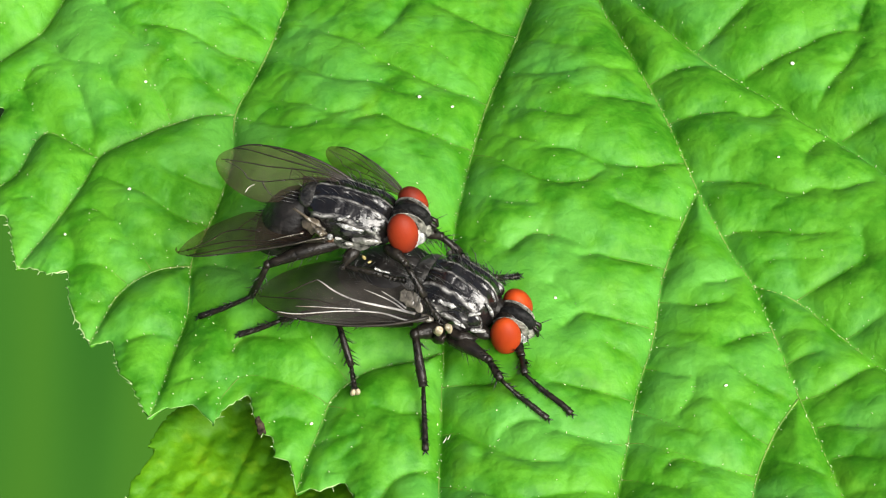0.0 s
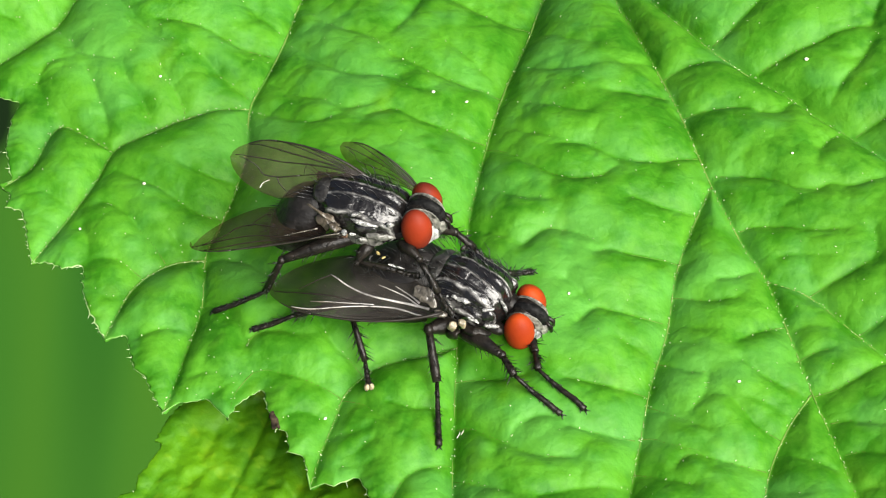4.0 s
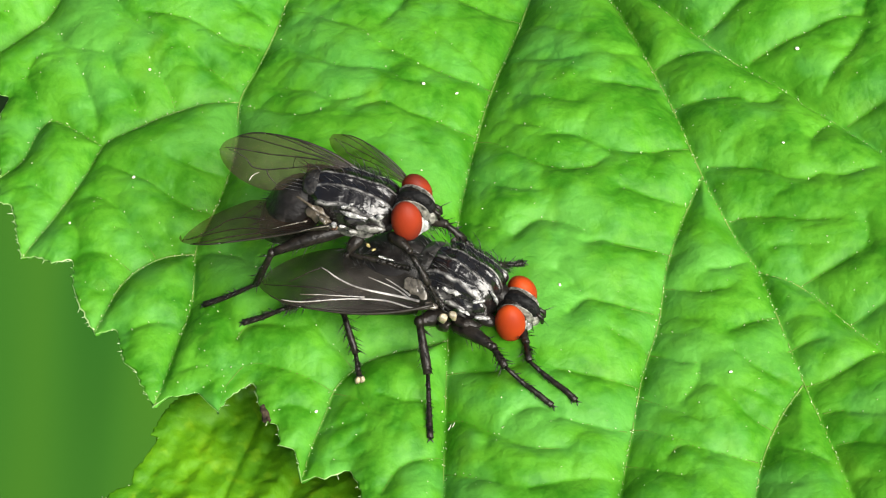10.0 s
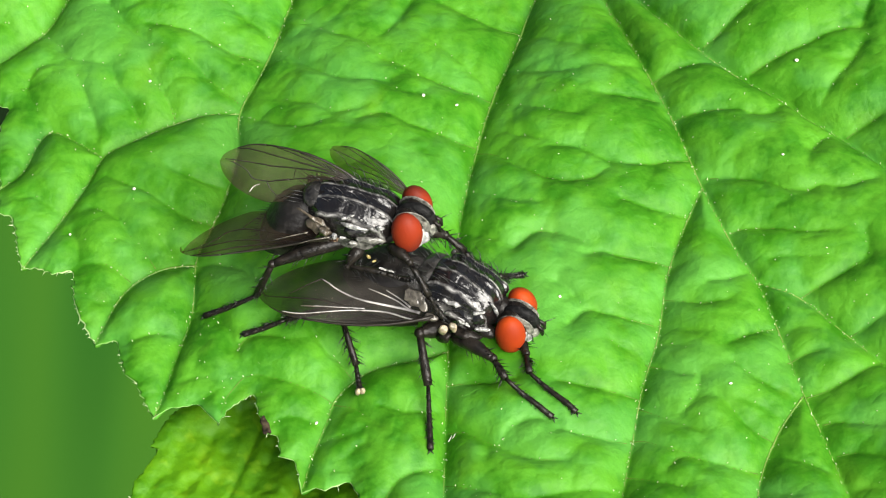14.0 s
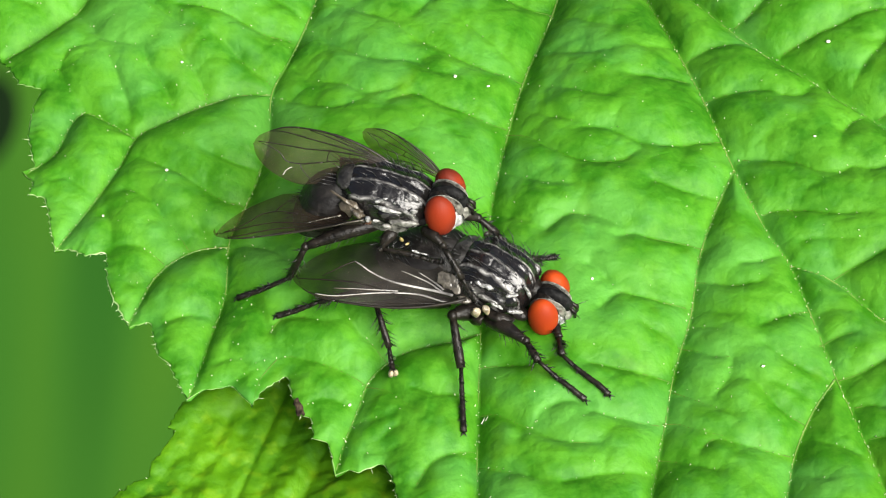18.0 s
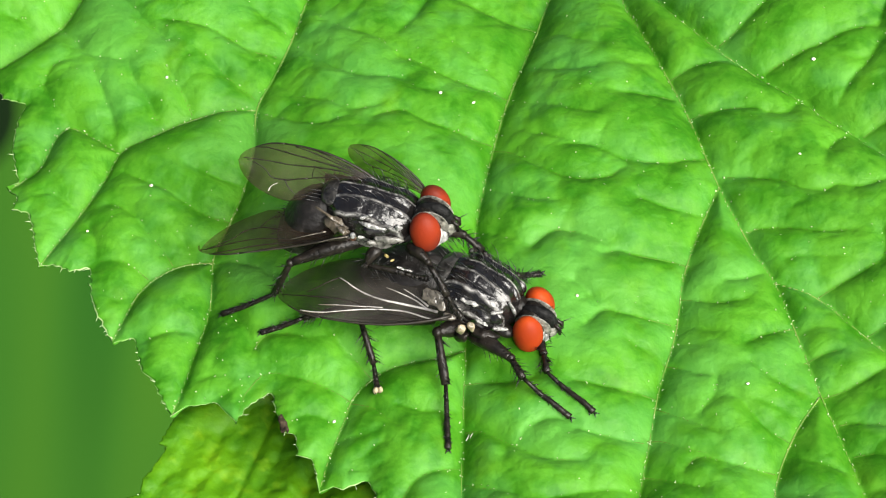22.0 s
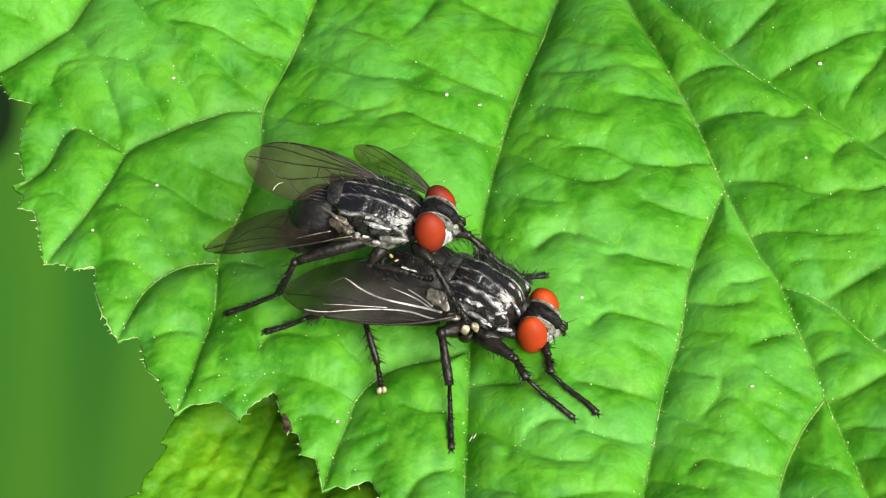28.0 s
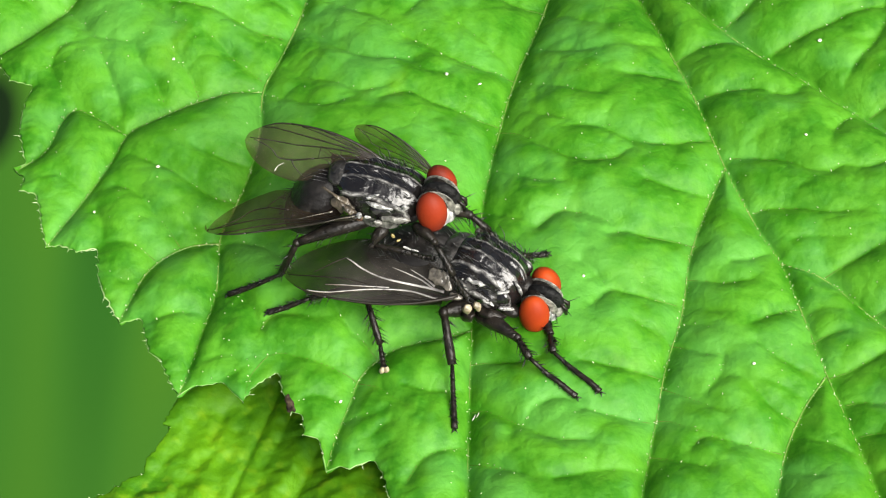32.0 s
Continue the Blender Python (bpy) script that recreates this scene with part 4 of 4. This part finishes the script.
        for k in range(6):
            shapes.append(spike(nod @ Vector((hx + 0.68, side * 0.3, hz - 0.1 - 0.1 * k)), (0.8, side * 0.8, -0.5), r.uniform(0.15, 0.35), 0.012, -0.1))
    for _ in range(150):
        x, a = r.uniform(-3.7, -0.6), r.uniform(-0.3, math.pi + 0.3)
        w = 1.3 * math.sqrt(max(0.05, 1 - ((x + 1.85) / 2.2) ** 2))
        foot = tail @ Vector((x, w * math.cos(a), 0.78 * w * math.sin(a) - 0.1))
        shapes.append(spike(foot, tail.to_3x3() @ Vector((-1.2, math.cos(a), math.sin(a))), r.uniform(0.15, 0.35), 0.012, 0.1))
    part("bristles", joined(shapes), BRISTLE, thing, "stiff black bristles", "stuff")
    return thing


def leg(thing, seat, joints, thick=1.0, pad=False, sag=0.08):
    """joints: hip, knee, ankle and foot on the leaf, in millimetres; a foot at height 0 stands on the blade."""
    inv = seat.inverted()
    if joints[3][2] == 0:
        x, y, _ = joints[3]
        joints[3] = (x, y, float(blade.height([x], [y])[0]) + 0.1)
    hip, knee, ankle, foot = (inv @ Vector(j) for j in joints)
    r = random.Random(round(foot.x * 100))
    down = (hip + knee) / 2 + Vector((0, 0, 0.12))
    femur = part("leg", tube(spline([hip, down, knee], 5), [thick * a for a in (0.2, 0.24, 0.27, 0.28, 0.28, 0.27, 0.26, 0.23, 0.2, 0.17, 0.15)], 10), SHELL, thing, "black bristly leg")
    part("knee", ball(knee, (0.17 * thick,) * 3, rings=8, sides=12), SHELL, femur)
    part("tibia", tube([knee, knee.lerp(ankle, 0.3), knee.lerp(ankle, 0.75), ankle], [0.11 * thick, 0.125 * thick, 0.15 * thick, 0.135 * thick], 9), SHELL, femur)
    line = [Vector(p) for p in spline([ankle, ankle.lerp(foot, 0.5) - Vector((0, 0, sag)), foot], 5)[::2]]
    spots = [seat @ p for p in line]
    floors = blade.height([p.x for p in spots], [p.y for p in spots]).tolist()
    line = [inv @ Vector((p.x, p.y, max(p.z, h + 0.1))) for p, h in zip(spots, floors)]
    rings, radii = [], []
    for a, b in zip(line, line[1:]):
        rings += [a.lerp(b, 0.04), a.lerp(b, 0.5), a.lerp(b, 0.96)]
        wide = 0.06 + 0.008 * len(rings) / 3
        radii += [wide, wide * 1.08, wide * 1.2]
    part("tarsus", tube(rings, radii, 8), SHELL, femur, "jointed black foot")
    ahead = (foot - ankle).normalized()
    if pad:
        across = ahead.cross(Vector((0, 0, 1))).normalized()
        for side in (-1, 1):
            part("pad", ball(foot + ahead * 0.02 + across * side * 0.08, (0.1, 0.11, 0.17), rings=8, sides=12), PAD, femur, "cream foot pad")
    for side in (-1, 1):
        across = ahead.cross(Vector((0, 0, 1))).normalized() * side
        part("claw", spike(foot, ahead + across * 0.7 + Vector((0, 0, -0.2)), 0.2, 0.035), BRISTLE, femur)
    shapes = []
    for a, b, count, width in ((hip, knee, 22, 0.24), (knee, ankle, 30, 0.13), (ankle, foot, 34, 0.08)):
        axis = (b - a).normalized()
        for _ in range(count):
            out = Vector((r.gauss(0, 1), r.gauss(0, 1), r.gauss(0, 1)))
            out = (out - axis * out.dot(axis)).normalized()
            shapes.append(spike(a.lerp(b, r.uniform(0.1, 0.95)) + out * width * 0.7, out + axis * 0.9, r.uniform(0.18, 0.5) if width > 0.1 else r.uniform(0.08, 0.24), 0.018))
    part("leg_bristles", joined(shapes), BRISTLE, femur, "", "stuff")


def wing(thing, seat, root, tip, trailing, wide, membrane, painted_glint=False, bow=0.07, camber=0.05, thin=0.6):
    """root, tip and a point on the trailing side, on the leaf in millimetres."""
    inv = seat.inverted()
    root, tip, trailing = (inv @ Vector(p) for p in (root, tip, trailing))
    along = tip - root
    length = along.length
    along.normalize()
    up = along.cross(trailing - root).normalized()
    over = up.cross(along).normalized()
    if (trailing - root).dot(over) < 0:
        over = -over

    def at(s, f):
        """s runs from root to tip, f from the leading to the trailing edge."""
        lead = -bow * math.sin(math.pi * s ** 0.8) * length
        round_end = math.sqrt(max(0.0, 1 - max(0.0, (s - 0.66) / 0.34) ** 2.2))
        trail = wide * length * min(1.0, (0.12 + s * 2.6) ** 0.7 / 1.5) * round_end
        lead *= min(1.0, round_end * 1.1)
        v = lead + (trail - lead) * f
        if s > 0.66:
            v += 0.42 * wide * length * (1 - round_end)
        v -= 0.42 * wide * length * s ** 1.5
        bulge = camber * length * math.sin(math.pi * min(1, f)) * (1 - 0.6 * s) + 0.02 * length * math.sin(5 * s + 3 * f)
        return root + along * (s * length) + over * v + up * bulge

    cols, rows = 46, 16
    verts = [tuple(at(1 - (1 - i / cols) ** 1.8, j / rows)) for i in range(cols + 1) for j in range(rows + 1)]
    faces = [(i * (rows + 1) + j, (i + 1) * (rows + 1) + j, (i + 1) * (rows + 1) + j + 1, i * (rows + 1) + j + 1) for i in range(cols) for j in range(rows)]
    sheet = part("wing", (verts, faces), membrane, thing, "smoky translucent wing with dark veins")
    m = sheet.modifiers.new("thickness", "SOLIDIFY")
    m.thickness = 0.012 * MM

    def nerve(r, bright, *stations):
        pts = [at(s, f) + up * 0.006 for s, f in spline(stations, 7)]
        part("wing_vein", tube(pts, (r * thin, r * thin * 0.5), 5), PALEVEIN if bright and painted_glint else RIBVEIN, sheet)

    nerve(0.075, False, (0.0, 0.0), (0.4, 0.0), (0.7, 0.0))
    nerve(0.045, False, (0.7, 0.0), (0.8, 0.0), (0.9, 0.01))
    nerve(0.045, False, (0.02, 0.1), (0.25, 0.08), (0.45, 0.02))
    nerve(0.045, False, (0.02, 0.13), (0.3, 0.12), (0.62, 0.02))
    if painted_glint:
        # veins laid where the wing catches light, their highlight painted pale
        nerve(0.055, True, (0.12, 0.3), (0.26, 0.4), (0.46, 0.29), (0.68, 0.1), (0.82, 0.03))
        nerve(0.065, True, (0.1, 0.62), (0.3, 0.53), (0.46, 0.5), (0.6, 0.57), (0.7, 0.7))
        nerve(0.04, True, (0.4, 0.37), (0.58, 0.27), (0.74, 0.21))
        nerve(0.045, True, (0.16, 0.6), (0.24, 0.67), (0.34, 0.69), (0.42, 0.7))
        nerve(0.05, True, (0.16, 0.66), (0.22, 0.72), (0.32, 0.77))
        nerve(0.04, True, (0.06, 0.1), (0.18, 0.16), (0.34, 0.13))
        nerve(0.035, False, (0.7, 0.7), (0.76, 0.62), (0.84, 0.44))
    else:
        nerve(0.045, True, (0.05, 0.16), (0.4, 0.2), (0.7, 0.14), (0.88, 0.04))
        nerve(0.045, True, (0.05, 0.28), (0.25, 0.4), (0.5, 0.56))
        nerve(0.035, False, (0.5, 0.56), (0.68, 0.64), (0.76, 0.64), (0.81, 0.52), (0.94, 0.36))
        nerve(0.04, True, (0.08, 0.36), (0.25, 0.56), (0.42, 0.76))
        nerve(0.035, False, (0.42, 0.76), (0.5, 0.87), (0.58, 0.97))
        nerve(0.03, False, (0.66, 0.62), (0.63, 0.74), (0.56, 0.92))
        nerve(0.03, False, (0.04, 0.45), (0.16, 0.7), (0.25, 0.95))
    nerve(0.04, False, (0.1, 0.2), (0.5, 0.33), (0.8, 0.35), (0.97, 0.3))
    nerve(0.025, False, (0.46, 0.31), (0.47, 0.42), (0.47, 0.54))


def root_bits(thing, seat, spots):
    """Small plates, knobs and painted glints round the wing roots; spots: place, radii, turn, material, words."""
    inv = seat.inverted()
    for place, radii, turn, material, words in spots:
        verts, faces = ball((0, 0, 0), radii, inv @ turn, 10, 14)
        centre = inv @ Vector(place)
        uneven = [tuple(centre + Vector(v) * (1 + 0.55 * noise.noise(Vector(v) * 6 + centre))) for v in verts]
        part("coxa" if material is SHELL else "root_plate", (uneven, faces), material, thing, words)


lower_seat = pose(0.86, -2.79, 2.1, 0, 3, -31)
lower = fly({"girth": 0.88, "length": 0.74, "shift": (0.42, -0.24, -0.12), "waist": -0.75, "droop": 9, "sweep": 22, "belly": 0.86, "head": (2.3, -0.38), "turn": 12, "roll": 5}, "dark grey fly with orange-red eyes standing on the green leaf", ORANGE_EYE)
leg(lower, lower_seat, [(0.62, -4.54, 1.40), (1.99, -5.64, 1.60), (2.41, -6.42, 1.50), (4.01, -7.62, 0)], 0.95, sag=0.1)
leg(lower, lower_seat, [(2.78, -3.90, 0.80), (3.15, -5.16, 1.20), (3.23, -6.06, 1.35), (4.82, -7.47, 0)], 0.85)
leg(lower, lower_seat, [(0.4, -4.2, 1.3), (-0.52, -4.78, 1.9), (-0.23, -6.35, 1.0), (-0.15, -8.68, 0)], 1.15)
leg(lower, lower_seat, [(-0.6, -3.8, 1.3), (-3.17, -4.03, 1.5), (-2.72, -5.28, 0.7), (-2.57, -6.28, 0)], 0.85, True)
leg(lower, lower_seat, [(-0.8, -2.6, 1.2), (-4.39, -3.71, 1.60), (-5.19, -3.70, 1.25), (-6.69, -3.93, 0)], 0.75)
leg(lower, lower_seat, [(1.5, -2.6, 1.4), (2.29, -2.2, 1.7), (2.66, -1.8, 1.2), (3.16, -1.73, 0)], 0.85)
wing(lower, lower_seat, (-0.04, -4.73, 2.8), (-6.05, -3.17, 2.16), (-2.14, -3.06, 2.32), 0.46, DARK_WING, True, 0.09, thin=0.9)
wing(lower, lower_seat, (-0.92, 0.68, 2.9), (-3.64, 1.84, 3.91), (-3.88, 1.39, -0.35), 0.31, WING, False, 0.17, thin=0.55)

# the GLINT pieces are highlights of the black shell, added as pale shapes
root_bits(lower, lower_seat, [((0.27, -4.96, 2.30), (0.15, 0.12, 0.25), pose(0, 0, 0, 0, 18, 0), CREAM, "cream balancer knob below the wing"), ((0.64, -4.84, 2.30), (0.14, 0.12, 0.22), pose(0, 0, 0, 0, -20, 0), CREAM, "cream balancer knob below the wing"), ((0.70, -4.12, 2.66), (0.27, 0.1, 0.1), pose(0, 0, 0, 30, 5, -20), GLINT, "pale plate painted as a highlight on the shell"), ((0.36, -4.0, 2.72), (0.14, 0.08, 0.08), pose(0, 0, 0, 30, 5, -40), GLINT, ""), ((1.48, -4.36, 2.48), (0.26, 0.08, 0.08), pose(0, 0, 0, 35, 5, 10), GLINT, "pale plate painted as a highlight on the shell"), ((1.58, -4.56, 1.82), (0.3, 0.1, 0.2), pose(0, 0, 0, 40, 10, 0), GLINT, "silver-dusted side plate with painted highlights"), ((0.86, -4.46, 2.18), (0.42, 0.08, 0.11), pose(0, 0, 0, 45, 16, -25), GLINT, "silver-dusted side plate with painted highlights"), ((2.05, -4.2, 2.52), (0.1, 0.06, 0.3), pose(0, 0, 0, 0, -20, -30), GLINT, ""), ((-0.7, -4.08, 2.95), (0.34, 0.3, 0.05), pose(0, 0, 0, 38, 14, -40), SQUAMA, "pale membranous scale at the wing root"), ((-0.42, -4.3, 2.85), (0.26, 0.16, 0.05), pose(0, 0, 0, 40, 30, -60), SQUAMA, ""), ((-0.12, -4.62, 2.6), (0.24, 0.12, 0.1), pose(0, 0, 0, 20, 10, -10), SQUAMA, ""), ((0.68, -2.0, 2.9), (0.07, 0.04, 0.08), pose(0, 0, 0), GLINT, ""), ((1.1, -2.0, 2.72), (0.05, 0.04, 0.09), pose(0, 0, 0), GLINT, ""), ((0.12, -4.41, 3.30), (0.035, 0.03, 0.04), pose(0, 0, 0), SILVER, "white spot at the wing root"), ((0.31, -4.81, 1.70), (0.2, 0.2, 0.42), pose(0, 0, 0, 30, 20, 0), SHELL, ""), ((1.05, -4.71, 1.70), (0.5, 0.26, 0.22), pose(0, 0, 0, 0, 0, -25), SHELL, ""), ((1.72, -4.44, 1.60), (0.5, 0.24, 0.2), pose(0, 0, 0, 0, 0, -30), SHELL, "")])

upper_seat = pose(-2.56, -1.31, 4.4, 0, 0, -17)
upper = fly({"girth": 0.79, "length": 0.86, "shift": (0.0, -0.05, -0.15), "waist": -1.55, "droop": 50, "sweep": 12, "belly": 0.82, "head": (1.87, 0.2), "turn": 2, "roll": 2}, "dark grey fly with brick-red eyes riding on another fly", RED_EYE)
leg(upper, upper_seat, [(-2.9, -2.1, 3.7), (-5.58, -2.77, 3.2), (-6.25, -2.77, 1.4), (-8.13, -2.96, 0)], 0.95)
leg(upper, upper_seat, [(-1.5, -2.6, 3.9), (-0.85, -3.34, 4.0), (-0.17, -4.26, 3.3), (0.31, -4.65, 2.6)], 0.8)
leg(upper, upper_seat, [(-0.62, -1.84, 3.90), (0.37, -1.85, 3.60), (1.06, -2.07, 3.00), (1.53, -2.57, 2.75)], 0.95)
leg(upper, upper_seat, [(-2.5, -2.4, 3.6), (-2.99, -2.85, 3.2), (-1.63, -3.21, 3.2), (-0.85, -3.46, 3.2)], 0.8)
leg(upper, upper_seat, [(-3.2, 0.2, 3.5), (-4.4, 1.3, 2.9), (-4.6, 1.0, 1.5), (-5.0, 1.6, 0.4)], 0.8)
wing(upper, upper_seat, (-2.51, -0.65, 4.9), (-7.35, 0.19, 5.27), (-6.65, -1.15, 3.63), 0.31, WING, False, 0.12, thin=0.75)
wing(upper, upper_seat, (-3.42, -2.64, 4.6), (-8.76, -1.98, 3.04), (-6.88, -0.95, 3.1), 0.48, WING, False, 0.0, thin=0.75)
root_bits(upper, upper_seat, [
    ((-3.36, -2.78, 4.75), (0.1, 0.09, 0.11), pose(0, 0, 0), SILVER, "white spot at the wing root"),
    ((-3.1, -2.74, 4.6), (0.12, 0.06, 0.06), pose(0, 0, 0, 0, 30, 20), GLINT, ""),
    ((-4.2, -2.0, 4.8), (0.52, 0.07, 0.05), pose(0, 0, 0, 40, 14, -34), TAN, "tan plate at the wing root"),
    ((-4.0, -2.2, 4.6), (0.46, 0.26, 0.05), pose(0, 0, 0, 40, 5, -30), TAN, "tan plate at the wing root"),
    ((-3.72, -2.5, 4.65), (0.24, 0.14, 0.12), pose(0, 0, 0, 0, 20, -10), TAN, ""),
    ((-2.74, -2.42, 4.8), (0.48, 0.09, 0.09), pose(0, 0, 0, 40, 8, -14), GLINT, "silver-dusted side plate with painted highlights"),
    ((-1.84, -2.46, 4.76), (0.17, 0.1, 0.17), pose(0, 0, 0, 40, 0, 0), GLINT, "silver-dusted side plate with painted highlights"),
    ((-2.9, -2.18, 5.02), (0.22, 0.07, 0.08), pose(0, 0, 0, 40, -12, 10), GLINT, ""),
    ((-2.48, -2.3, 4.98), (0.09, 0.06, 0.1), pose(0, 0, 0, 40, 0, 0), GLINT, ""),
    ((-2.09, -2.22, 5.04), (0.09, 0.06, 0.12), pose(0, 0, 0, 40, 20, 0), GLINT, ""),
    ((-2.28, -2.6, 4.3), (0.5, 0.14, 0.2), pose(0, 0, 0, 30, 0, -8), DUSTED_GLINT, "grey-dusted flank plate"),
    ((-2.8, -2.78, 4.3), (0.2, 0.12, 0.28), pose(0, 0, 0, 30, -20, 0), DUSTED_GLINT, "grey-dusted flank plate"),
    ((-2.25, -2.8, 3.6), (0.06, 0.05, 0.15), pose(0, 0, 0, 0, -30, 0), FLAKE, "yellowish flake on the flank"),
    ((-2.06, -2.9, 3.5), (0.09, 0.05, 0.05), pose(0, 0, 0, 0, 10, 30), FLAKE, "yellowish flake on the flank"),
    ((-1.66, -3.2, 3.4), (0.26, 0.05, 0.05), pose(0, 0, 0, 0, 14, -10), GLINT, "")])
cling = upper_seat.inverted()
# shine on the veins at the wing root, added as pale streaks
for streak in (((-5.5, -2.72, 4.45), (-4.9, -2.66, 4.6), (-4.3, -2.6, 4.72)), ((-4.6, -2.9, 4.5), (-4.1, -2.84, 4.62), (-3.55, -2.8, 4.7))):
    part("wing_fold", tube(spline([cling @ Vector(p) for p in streak], 5), (0.012, 0.028), 6), SQUAMA, upper, "pale streak painted for the shine of a wing root vein")
part("fibre", tube(spline([cling @ Vector(p) for p in ((-6.30, -1.20, 5.20), (-6.22, -1.06, 5.25), (-6.11, -1.00, 5.30), (-5.97, -0.93, 5.30))], 4), (0.011, 0.005), 5), GRAIN, upper, "white fibre stuck to the wing")


# ---- the wind ----
def motions():
    axis = pose(0, 0, LEAF_Z) @ back.to_track_quat("Z", "Y").to_matrix().to_4x4()

    def drift(share, dx, dy, far, lean, nod, yaw):
        """A shift and a small turn about the line of sight and across it."""
        return axis @ pose(share * dx * MM, dy * MM, -far * MM, nod, yaw, lean) @ axis.inverted()

    def placed(seat):
        m = seat.copy()
        m.translation = seat.translation * MM
        return pose(0, 0, LEAF_Z) @ m

    for thing, seat, share in ((leaf, pose(0, 0, 0), 1.0), (lower, lower_seat, 1.0), (upper, upper_seat, 1.0), (under, pose(0, 0, -2.2), 0.5)):
        walk(thing, [(t, drift(share, *sway) @ placed(seat)) for t, *sway in SWAY])


motions()
